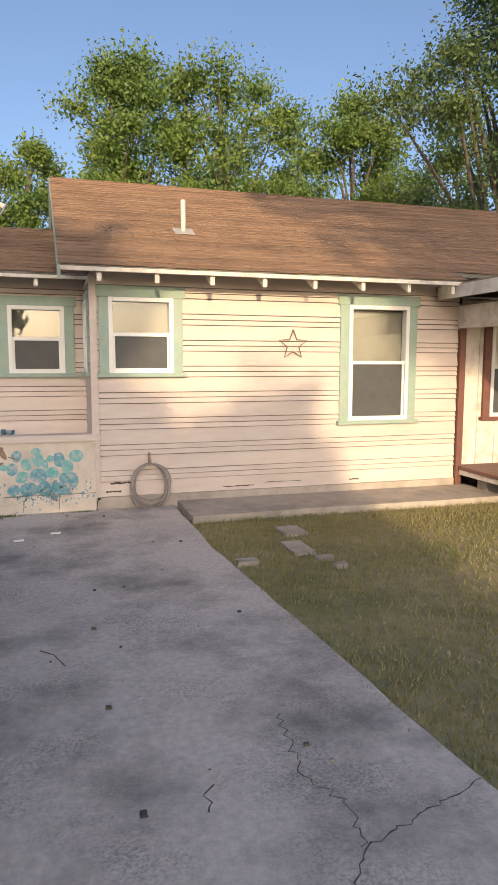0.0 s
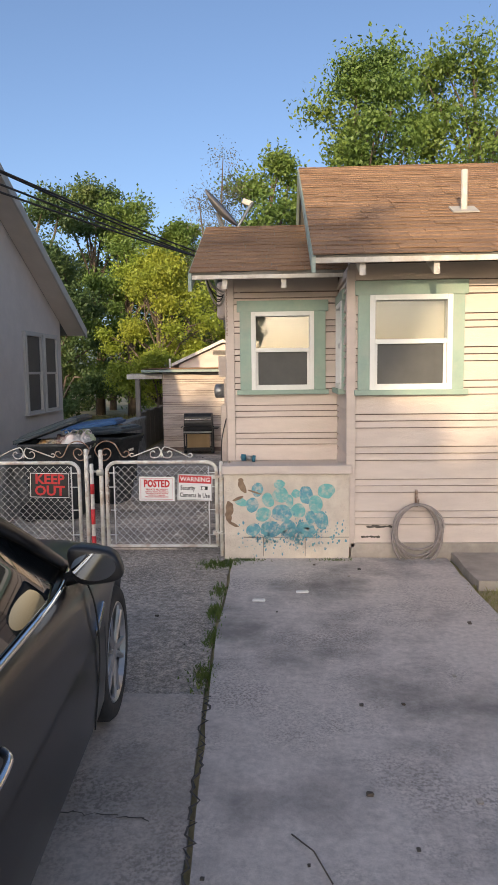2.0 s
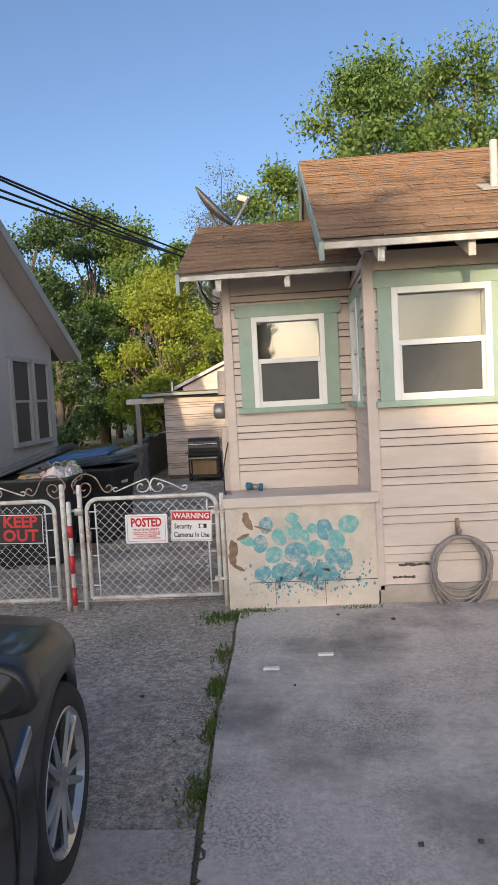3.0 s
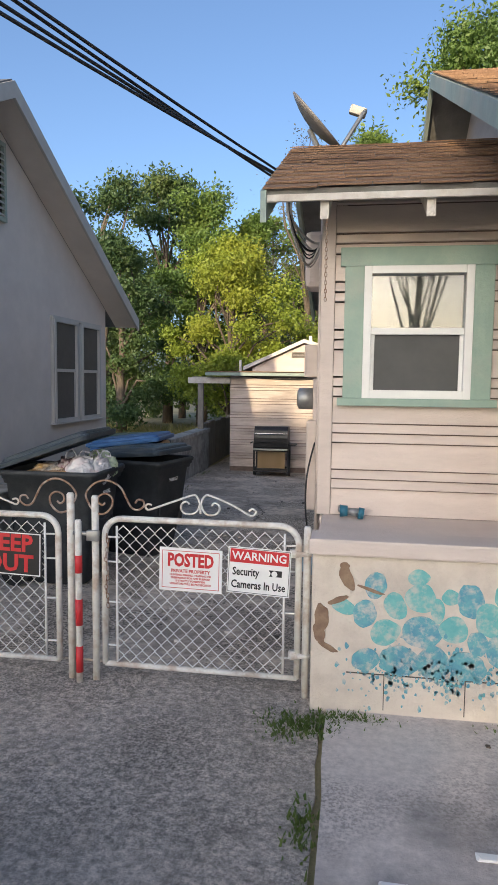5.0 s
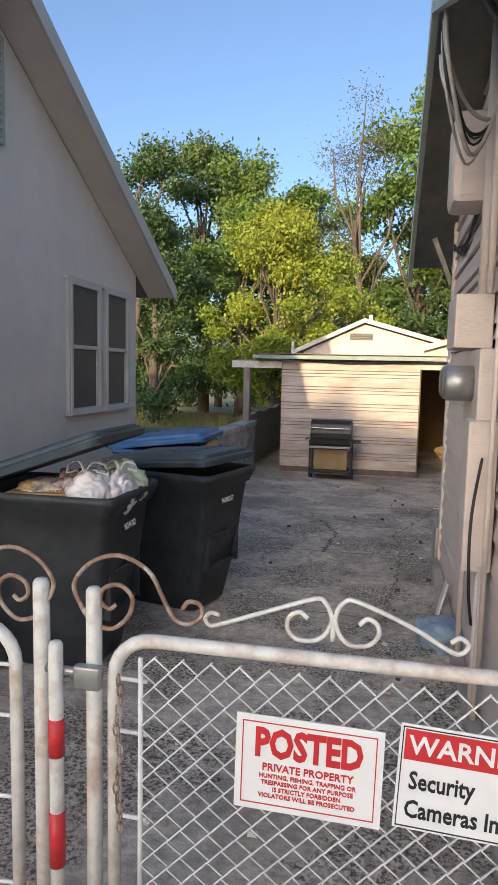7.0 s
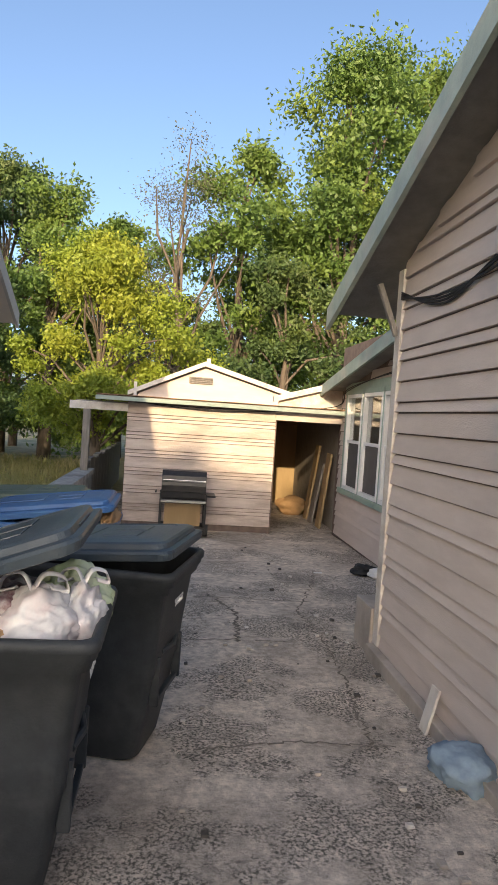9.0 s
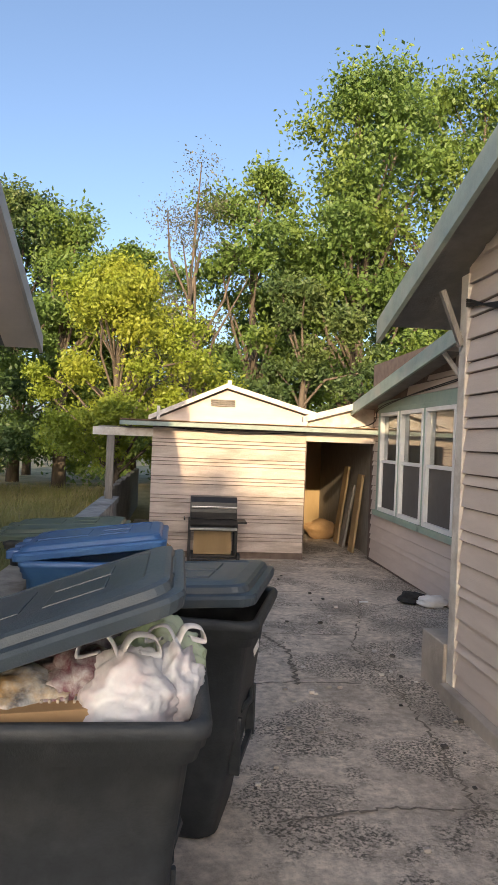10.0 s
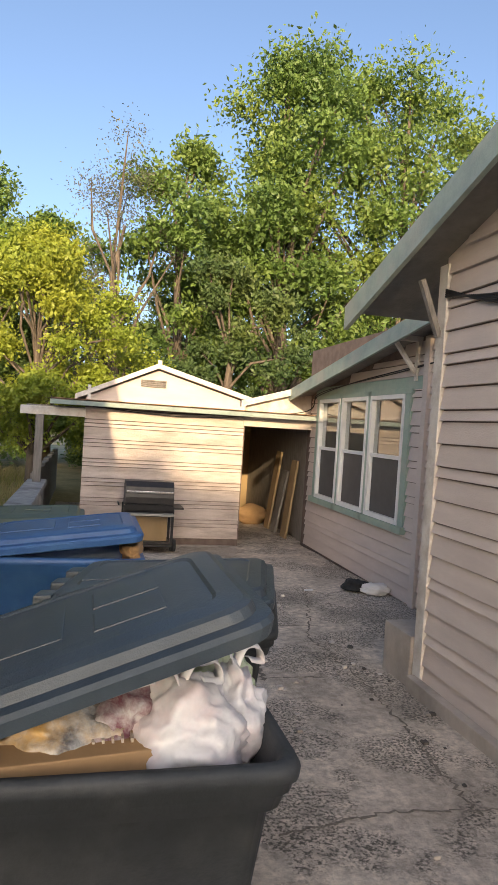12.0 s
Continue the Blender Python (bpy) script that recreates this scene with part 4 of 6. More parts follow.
def gate_leaf(x0, x1, flip, label):
    """A chain-link gate leaf with a pipe frame, scrolls on top and its own hinge stile. flip mirrors the scrolls."""
    root = empty("chain_link_gate", (x0, GY, 0), label=label, category="gate", group="driveway gate leaves")
    zb, zt, r = 0.09, 0.925, 0.10
    arc = lambda cx, cz, a0, a1: [(cx + r * math.cos(radians(a)), GY, cz + r * math.sin(radians(a))) for a in np.linspace(a0, a1, 7)]
    bm = bmesh.new()
    add_tube(bm, [(x0, GY, zb), *arc(x0 + r, zt - r, 180, 90), *arc(x1 - r, zt - r, 90, 0), (x1, GY, zb)], 0.018, 10)
    add_tube(bm, [(x0, GY, zb), (x1, GY, zb)], 0.016, 10)
    under(root, mesh_ob("frame", bm, M_GATEWHITE, True))
    bm = bmesh.new()
    for x in (x0 + 0.075, x1 - 0.075):
        add_tube(bm, [(x, GY - 0.012, zb + 0.02), (x, GY - 0.012, zt - 0.04)], 0.007, 6)
    for z in (0.2, 0.45, 0.68, 0.82):
        add_tube(bm, [(x0 - 0.012, GY, z), (x0 + 0.09, GY - 0.005, z)], 0.006, 6)
        add_tube(bm, [(x1 + 0.012, GY, z), (x1 - 0.09, GY - 0.005, z)], 0.006, 6)
    tagged(under(root, mesh_ob("tension_bar", bm, M_WIRE, True)), kind="stuff")
    bm = bmesh.new()
    pitch, za, zc = 0.037, zb + 0.02, zt - 0.035
    n = int((x1 - x0 - 0.15) / pitch)
    steps = int((zc - za) / pitch)
    for k in range(n + 1):
        xk = x0 + 0.075 + (x1 - x0 - 0.15 - pitch * 0.0) * k / (n + 1)
        path = []
        for s in range(steps + 1):
            side = (s + k) % 2
            path.append((min(x1 - 0.075, xk + pitch * 1.06 * side), GY - 0.012 + 0.004 * (1 if side else -1), za + (zc - za) * s / steps))
        add_tube(bm, path, 0.0034, 4, False)
    tagged(under(root, mesh_ob("wire_mesh", bm, M_WIRE, True)), kind="stuff")

    def gp(px, py):
        x = -1.85 + (px - 182) * 0.00189
        z = 0.945 + (1030 + (px - 182) * 0.062 - py) * 0.00189
        return (-3.915 - x if flip else x, GY, z)

    rusty = [[(152, 1003), (140, 970), (165, 940), (205, 930), (245, 950), (265, 985), (280, 1012), (300, 1020), (318, 1008), (315, 993), (300, 990), (292, 1000)],
             [(152, 1003), (167, 1022), (195, 1030), (219, 1010), (222, 985), (205, 970), (183, 975), (178, 992), (190, 1003), (200, 997)]]
    white = [[(342, 1006), (330, 1003), (323, 1011), (330, 1020), (346, 1017), (400, 1000), (462, 981), (476, 985), (485, 1005), (487, 1034)],
             [(455, 1006), (445, 998), (432, 1005), (430, 1020), (442, 1033), (465, 1034), (480, 1022), (487, 1000)],
             [(628, 1030), (638, 1024), (648, 1032), (642, 1042), (628, 1041), (580, 1012), (516, 983), (500, 984), (490, 1000), (487, 1034)],
             [(519, 1012), (529, 1004), (541, 1012), (542, 1026), (530, 1038), (508, 1038), (494, 1024), (487, 1000)]]
    for nm, group, m in (("scroll", rusty, M_RUST), ("scroll", white, M_GATEWHITE)):
        bm = bmesh.new()
        for path in group:
            add_tube(bm, smooth_path([gp(*p) for p in path]), 0.006, 6)
        under(root, mesh_ob(nm, bm, m, True))
    return root


gate_leaf(-1.82, -0.735, False, "white chain-link gate leaf with iron scrolls")
gate_leaf(-3.18, -2.095, True, "white chain-link gate leaf with rusty scrolls")


def pipe_post(name, x, z1, r, label, y=GY, bands=()):
    root = empty(name, (x, y, 0), label=label, category="post")
    under(root, tube("pipe", [(x, y, -0.02), (x, y, z1 - 0.01), (x, y, z1)], [r, r, r * 0.7], M_GATEWHITE, 10))
    for a, b in bands:
        under(root, tube("red_band", [(x, y, a), (x, y, b)], r + 0.002, M_RED, 10))
    return root


for x, z1, r in ((-1.875, 1.05, 0.021), (-2.02, 1.06, 0.022), (-0.69, 0.93, 0.020), (-3.24, 1.05, 0.022)):
    pipe_post("gate_post", x, z1, r, "white painted steel gate post")
pipe_post("drop_rod", -1.955, 0.92, 0.019, "white steel drop rod with red bands", GY - 0.05, ((0.05, 0.2), (0.32, 0.47), (0.62, 0.72)))
latch = empty("gate_latch", (-1.9, GY - 0.03, 0.85), label="galvanised fork latch between the gates", category="latch")
bm = bmesh.new()
add_tube(bm, [(-1.99, GY - 0.03, 0.84), (-1.93, GY - 0.035, 0.84), (-1.84, GY - 0.03, 0.835)], 0.012, 8)
add_box(bm, (-1.91, GY - 0.05, 0.80), (-1.84, GY - 0.022, 0.86), 0.006)
under(latch, mesh_ob("fork", bm, M_METAL, True))
hinge = empty("hinge_clamps", (-0.70, GY, 0.75), label="pipe hinge clamps on the gate post", category="hinge")
bm = bmesh.new()
for z in (0.22, 0.78):
    bm = bmesh.new()
    add_tube(bm, [(-0.755, GY, z - 0.02), (-0.755, GY, z + 0.02)], 0.028, 10)
    add_tube(bm, [(-0.745, GY - 0.02, z), (-0.665, GY - 0.01, z)], 0.014, 8)
    under(hinge, mesh_ob("clamp", bm, M_GATEWHITE, True))
chain = empty("chain", (-1.80, GY - 0.03, 0.8), label="rusty chain hanging on the gate", category="chain")
bm = bmesh.new()
for k in range(16):
    z = 0.83 - k * 0.026
    x = -1.795 + 0.006 * math.sin(k)
    ring = [(x + (0.008 * math.cos(a) if k % 2 else 0), GY - 0.035 + (0 if k % 2 else 0.008 * math.cos(a)), z + 0.017 * math.sin(a)) for a in np.linspace(0, 2 * math.pi, 9)]
    add_tube(bm, ring, 0.0026, 5, False)
under(chain, mesh_ob("links", bm, M_RUST, True))


def sign(name, x0, x1, z0, z1, tilt, face, border, label):
    cx, cz = (x0 + x1) / 2, (z0 + z1) / 2
    root = empty(name, (0, 0, 0), label=label, category="sign")
    m = Matrix.Translation((cx, GY - 0.034, cz)) @ Matrix.Rotation(radians(tilt), 4, "Y")
    w, h = (x1 - x0) / 2, (z1 - z0) / 2

    def plate(nm, a, b, c, d, front, material, bevel=0.0):
        bm = bmesh.new()
        add_box(bm, (a, front, c), (b, front + 0.004, d), bevel, m)
        return mesh_ob(nm, bm, material, parent=root)

    plate("plate", -w, w, -h, h, 0.0, face[0], 0.0015)
    if border:
        e, t = border
        bm = bmesh.new()
        for a, b, c, d in ((-w + e, w - e, h - e - t, h - e), (-w + e, w - e, -h + e, -h + e + t), (-w + e, -w + e + t, -h + e + t, h - e - t), (w - e - t, w - e, -h + e + t, h - e - t)):
            add_box(bm, (a, -0.0015, c), (b, 0.001, d), 0, m)
        mesh_ob("border", bm, face[1], parent=root)
    return root, m, w, h, plate


def at(m, x, z, y=-0.0015):
    return m @ Matrix.Translation((x, y, z))


s, m, w, h, plate = sign("keep_out_sign", -2.585, -2.18, 0.575, 0.835, 1.5, (M_SIGNBLACK, M_SIGNWHITE), (0.008, 0.006), "black sign with red KEEP OUT lettering")
text("KEEP", 0.135, M_RED, at(m, 0, 0.058), s, squeeze=1.0, bold=0.03)
text("OUT", 0.135, M_RED, at(m, 0, -0.058), s, squeeze=1.05, bold=0.03)
s, m, w, h, plate = sign("posted_sign", -1.495, -1.145, 0.545, 0.785, 1.0, (M_SIGNWHITE, M_RED), (0.016, 0.0025), "white sign with red POSTED lettering")
text("POSTED", 0.098, M_RED, at(m, 0, 0.05), s, squeeze=0.72, bold=0.04)
text("PRIVATE PROPERTY", 0.026, M_RED, at(m, 0, -0.008), s, squeeze=0.95)
for k, line in enumerate(("HUNTING, FISHING, TRAPPING OR", "TRESPASSING FOR ANY PURPOSE", "IS STRICTLY FORBIDDEN", "VIOLATORS WILL BE PROSECUTED")):
    text(line, 0.0155, M_RED, at(m, 0, -0.030 - 0.0165 * k), s, squeeze=0.95)
s, m, w, h, plate = sign("warning_sign", -1.115, -0.775, 0.55, 0.805, 2.5, (M_SIGNWHITE, M_SIGNBLACK), (0.006, 0.0025), "white sign with red WARNING band about cameras")
plate("red_band", -w + 0.012, w - 0.012, h - 0.085, h - 0.012, -0.0015, M_RED)
text("WARNING", 0.062, M_SIGNWHITE, at(m, 0, h - 0.049, -0.0032), s, squeeze=0.98)
text("Security", 0.060, M_SIGNBLACK, at(m, -0.070, -0.008), s, squeeze=0.74)
text("Cameras In Use", 0.060, M_SIGNBLACK, at(m, 0.0, -0.078), s, squeeze=0.76)
plate("camera_picture", 0.055, 0.125, -0.02, 0.014, -0.0015, M_SIGNBLACK, 0.001)
bm = bmesh.new()
for x in (0.048, 0.085):
    bmesh.ops.create_circle(bm, cap_ends=True, segments=20, radius=0.016, matrix=at(m, x, -0.004, -0.0035) @ Matrix.Rotation(radians(90), 4, "X"))
mesh_ob("camera_lens", bm, M_SIGNWHITE, parent=s)


# ---- bins ----
def ring_loft(bm, rings, cap_bottom=True, cap_top=False):
    """Skin over rings of points, each a list of the same length."""
    vs = [[bm.verts.new(p) for p in r] for r in rings]
    for a, b in zip(vs, vs[1:]):
        for k in range(len(a)):
            bm.faces.new((a[k], a[(k + 1) % len(a)], b[(k + 1) % len(b)], b[k]))
    if cap_bottom:
        bm.faces.new(vs[0][::-1])
    if cap_top:
        bm.faces.new(vs[-1])


def rrect(x0, x1, y0, y1, z, r=0.06, n=4, zx=0.0):
    """A rounded rectangle; zx tips it along x."""
    pts = []
    for cx, cy, a0 in ((x1 - r, y1 - r, 0), (x0 + r, y1 - r, 90), (x0 + r, y0 + r, 180), (x1 - r, y0 + r, 270)):
        for k in range(n + 1):
            a = radians(a0 + 90 * k / n)
            x, y = cx + r * math.cos(a), cy + r * math.sin(a)
            pts.append((x, y, z + zx * (x - x0)))
    return pts


def wheelie_bin(x1, y0, tilt, body, lid, label, rim=0.885, digits=None, yaw=0.0, depth=0.82, width=0.66, reach=0.0):
    """A two-wheeled bin that opens to +x: tapered body with a thick rim, lid hinged at the back and held open by tilt degrees."""
    z0 = gz(y0 + 0.3)
    root = empty("wheelie_bin", (x1, y0, z0), label=label, category="rubbish bin", group="row of wheelie bins")
    H = rim - z0
    D, W = depth, width
    bm = bmesh.new()
    outer = [(0.0, 0.17, 0.13), (0.02, 0.15, 0.11), (0.30, 0.105, 0.075), (0.44, 0.085, 0.058), (0.46, 0.075, 0.05), (0.60, 0.066, 0.042), (0.885, 0.034, 0.014), (0.89, 0.012, 0.0), (0.925, 0.004, -0.006), (0.93, -0.006, -0.014), (0.955, -0.008, -0.016), (0.96, -0.018, -0.026), (0.985, -0.020, -0.028), (1.0, -0.012, -0.020), (1.0, 0.006, 0.002), (0.985, 0.018, 0.014), (0.90, 0.04, 0.03), (0.62, 0.09, 0.07)]
    ring_loft(bm, [rrect(-D + i * 0.7, -i, j, W - j, H * f, 0.055 + 0.02 * (f < 0.1)) for f, i, j in outer], True, True)
    bm2 = mesh_ob("body", bm, body, True, parent=root)
    bm2.data.polygons.foreach_set("use_smooth", [len(p.vertices) == 4 for p in bm2.data.polygons])
    bm = bmesh.new()
    for y in (0.13, W - 0.13):
        add_box(bm, (-0.10, y - 0.012, H * 0.30), (-0.055, y + 0.012, H * 0.55), 0.006)
    add_tube(bm, [(-0.075, 0.2, H * 0.55), (-0.05, W / 2, H * 0.55), (-0.075, W - 0.2, H * 0.55)], 0.014, 8)
    add_box(bm, (-0.085, 0.16, 0.30), (-0.06, W - 0.16, 0.325), 0.006)
    mesh_ob("rib", bm, body, parent=root)
    bm = bmesh.new()
    s = math.tan(radians(tilt))
    lz = H + 0.025
    x0, x1 = -D - 0.05, reach
    tops = [(0.010, -0.010, -0.040), (0.002, -0.018, -0.036), (-0.002, -0.022, -0.006), (0.004, -0.014, 0.006), (0.030, 0.012, 0.012), (0.040, 0.022, 0.034), (0.055, 0.036, 0.042), (0.105, 0.085, 0.050), (0.112, 0.092, 0.044), (0.160, 0.140, 0.047)]
    ring_loft(bm, [rrect(x0 + a, x1 - a, b, W - b, lz + c + s * a, 0.06, 4, s) for a, b, c in tops], True, True)
    shear = Matrix.Identity(4)
    shear[2][0] = s
    shear[2][3] = lz - s * x0
    # raised pads near the front edge, a grip lip, and the sunk hinge knuckles behind
    for ua, ub, ya, yb, za, zb in ((0.54, 0.74, 0.17, W * 0.47, 0.036, 0.0515), (0.54, 0.74, W * 0.53, W - 0.17, 0.036, 0.0515), (0.12, 0.46, 0.20, W - 0.20, 0.036, 0.0505), (0.93, 0.965, W * 0.30, W * 0.70, 0.006, 0.022)):
        add_box(bm, (x0 + (x1 - x0) * ua, ya, za), (x0 + (x1 - x0) * ub, yb, zb), 0.005, shear)
    for y in (0.12, W * 0.5, W - 0.12):
        add_box(bm, (x0 - 0.045, y - 0.05, -0.03), (x0 + 0.03, y + 0.05, 0.022), 0.012, shear)
    lo = mesh_ob("lid", bm, lid, parent=root)
    lo.data.polygons.foreach_set("use_smooth", [False] * len(lo.data.polygons))
    bm = bmesh.new()
    add_tube(bm, [(-D - 0.03, 0.08, H + 0.02), (-D - 0.03, W - 0.08, H + 0.02)], 0.016, 8)
    mesh_ob("hinge_bar", bm, body, True, parent=root)
    for y in (-0.005, W - 0.045):
        bm = bmesh.new()
        add_tube(bm, [(-D + 0.11, y, 0.12), (-D + 0.11, y + 0.05, 0.12)], 0.12, 18)
        mesh_ob("wheel", bm, M_RUBBER, parent=root)
    if digits:
        text(digits, 0.048, M_SIGNWHITE, Matrix.Translation((-0.032, W * 0.5, H * 0.79)) @ Matrix.Rotation(radians(90), 4, "Z") @ Matrix.Rotation(radians(-5), 4, "X"), root, "number", 0.85)
    root.rotation_euler = (0, 0, radians(yaw))
    return root


wheelie_bin(-2.50, 9.62, 19.5, M_BIN, M_LID, "charcoal wheelie bin overfull with rubbish bags", digits="96244762", reach=-0.06, rim=0.945)
wheelie_bin(-2.27, 10.60, 5.0, M_BIN, M_LID, "charcoal wheelie bin with its lid ajar", digits="96080357", yaw=-15, rim=0.92)
wheelie_bin(-2.64, 11.86, 7.0, M_BLUE, M_BLUE, "blue recycling bin with its lid ajar", rim=0.91)
wheelie_bin(-2.95, 12.75, 3.0, M_BIN, M_GREENLID, "dark bin with a green lid by the low wall")


def crumple(name, c, r, material, seed, label, category, amp=0.22, squash=(1, 1, 0.8)):
    """A crumpled soft lump: a ball pushed about by ridged noise."""
    root = empty(name, c, label=label, category=category)
    bm = bmesh.new()
    bmesh.ops.create_icosphere(bm, subdivisions=4, radius=1.0)
    for v in bm.verts:
        n1 = noise.noise(v.co * 1.6 + Vector((seed, 0, 0)))
        n2 = 1 - abs(noise.noise(v.co * 3.4 + Vector((0, seed, 0)))) * 2
        n3 = 1 - abs(noise.noise(v.co * 8 + Vector((0, 0, seed)))) * 2
        k = r * (1 + amp * n1 + amp * 0.5 * n2 + amp * 0.28 * n3)
        v.co = Vector((v.co.x * k * squash[0], v.co.y * k * squash[1], v.co.z * k * squash[2]))
    mesh_ob("film", bm, material, True, parent=root)
    return root


def carrier_bag(c, r, material, seed, label, squash, ears=True):
    """A stuffed thin bag: bulges pressed from inside, sharp folds running up to the tied neck, two looped handles."""
    root = empty("rubbish_bag", c, label=label, category="bag")
    bm = bmesh.new()
    bmesh.ops.create_icosphere(bm, subdivisions=5, radius=1.0)
    off = Vector((seed * 1.7, seed * 0.9, seed * 2.3))
    for v in bm.verts:
        d = v.co.normalized()
        up = max(0.0, d.z)
        bulge = 0.20 * noise.noise(d * 1.8 + off)
        fold = abs(noise.noise(Vector((d.x * 2.4, d.y * 2.4, d.z * 0.9 + seed)))) * (0.10 + 0.26 * up)
        crease = abs(noise.noise(d * 5.5 + off)) * 0.11 + abs(noise.noise(d * 12 + off)) * 0.045
        neck = 0.22 * max(0.0, d.z - 0.75) / 0.25
        k = r * (1.02 + bulge - fold - crease + neck)
        v.co = Vector((d.x * k * squash[0], d.y * k * squash[1], d.z * k * squash[2]))
    top = max((v.co for v in bm.verts), key=lambda p: p.z).copy()
    mesh_ob("film", bm, material, True, parent=root)
    if ears:
        for a in (0.5, 2.9):
            bm = bmesh.new()
            o = Vector((math.cos(a), math.sin(a), 0)) * r * 0.62
            path = smooth_path([top - Vector((0, 0, 0.02)), top + o * 0.35 + Vector((0, 0, r * 0.20)), top + o + Vector((0, 0, r * 0.10)), top + o * 1.15 - Vector((0, 0, r * 0.20)), top + o * 0.55 - Vector((0, 0, r * 0.10))], 6)
            side = Vector((-math.sin(a), math.cos(a), 0.2)) * 0.016
            rows = [[bm.verts.new(p - side), bm.verts.new(p + Vector((0, 0, 0.008))), bm.verts.new(p + side)] for p in path]
            for p, q in zip(rows, rows[1:]):
                for k in range(2):
                    bm.faces.new((p[k], p[k + 1], q[k + 1], q[k]))
            loop_ob = mesh_ob("handle_loop", bm, material, True, parent=root)
            loop_ob.modifiers.new("thickness", "SOLIDIFY").thickness = 0.002
    return root


carrier_bag((-2.70, 9.84, 0.905), 0.165, M_BAG, 3, "white knotted carrier bag full of rubbish", (1.0, 0.95, 0.80))
carrier_bag((-2.575, 9.91, 0.915), 0.125, M_BAG, 8, "white carrier bag with pink print", (0.75, 1.1, 0.95))
carrier_bag((-2.63, 10.07, 0.935), 0.155, M_BAGGREEN, 5, "pale green see-through rubbish bag", (1.0, 0.85, 0.80), False)
crumple("foil_rubbish", (-2.84, 9.90, 0.93), 0.10, M_CLOTH, 12, "crumpled foil and cloth rubbish", "rubbish", 0.5)
crumple("plastic_wrap", (-3.0, 9.84, 0.93), 0.11, M_PRINT, 15, "crumpled printed plastic wrap", "rubbish", 0.35, (1.2, 0.8, 0.5))
crumple("rubbish", (-2.88, 10.05, 0.90), 0.12, M_CLOTH, 18, "crumpled dark rubbish under the lid", "rubbish", 0.5)
bm = bmesh.new()
add_box(bm, (-0.17, -0.10, -0.07), (0.17, 0.10, 0.07), 0.004, Matrix.Translation((-2.97, 9.80, 0.865)) @ Matrix.Rotation(radians(8), 4, "Z"))
tagged(mesh_ob("cardboard_box", bm, M_CARD), label="brown cardboard box inside the bin", category="box")
mag = empty("magazines", (-2.90, 9.86, 0.835), label="stack of bent magazines standing in the bin", category="magazines")
for k in range(6):
    bm = bmesh.new()
    add_box(bm, (-0.003, -0.10, -0.11), (0.003, 0.10, 0.11), 0, Matrix.Translation((0.012 * k, 0, 0)) @ Matrix.Rotation(radians(-22 + 5 * k), 4, "Y"))
    mesh_ob("magazine", bm, M_PRINT, parent=mag)
crumple("crushed_tins", (-2.68, 12.15, 0.90), 0.09, M_CARD, 22, "crushed cartons under the blue lid", "rubbish", 0.4, (0.6, 2.4, 0.7))
crumple("blue_rag", (-0.80, 10.62, 0.03), 0.13, mat("pale_blue_cloth", (0.30, 0.40, 0.48), (0.22, 0.30, 0.38), scale=12, rough=0.8), 25, "pale blue rag heaped by the wall", "rag", 0.35, (1.0, 1.2, 0.7))


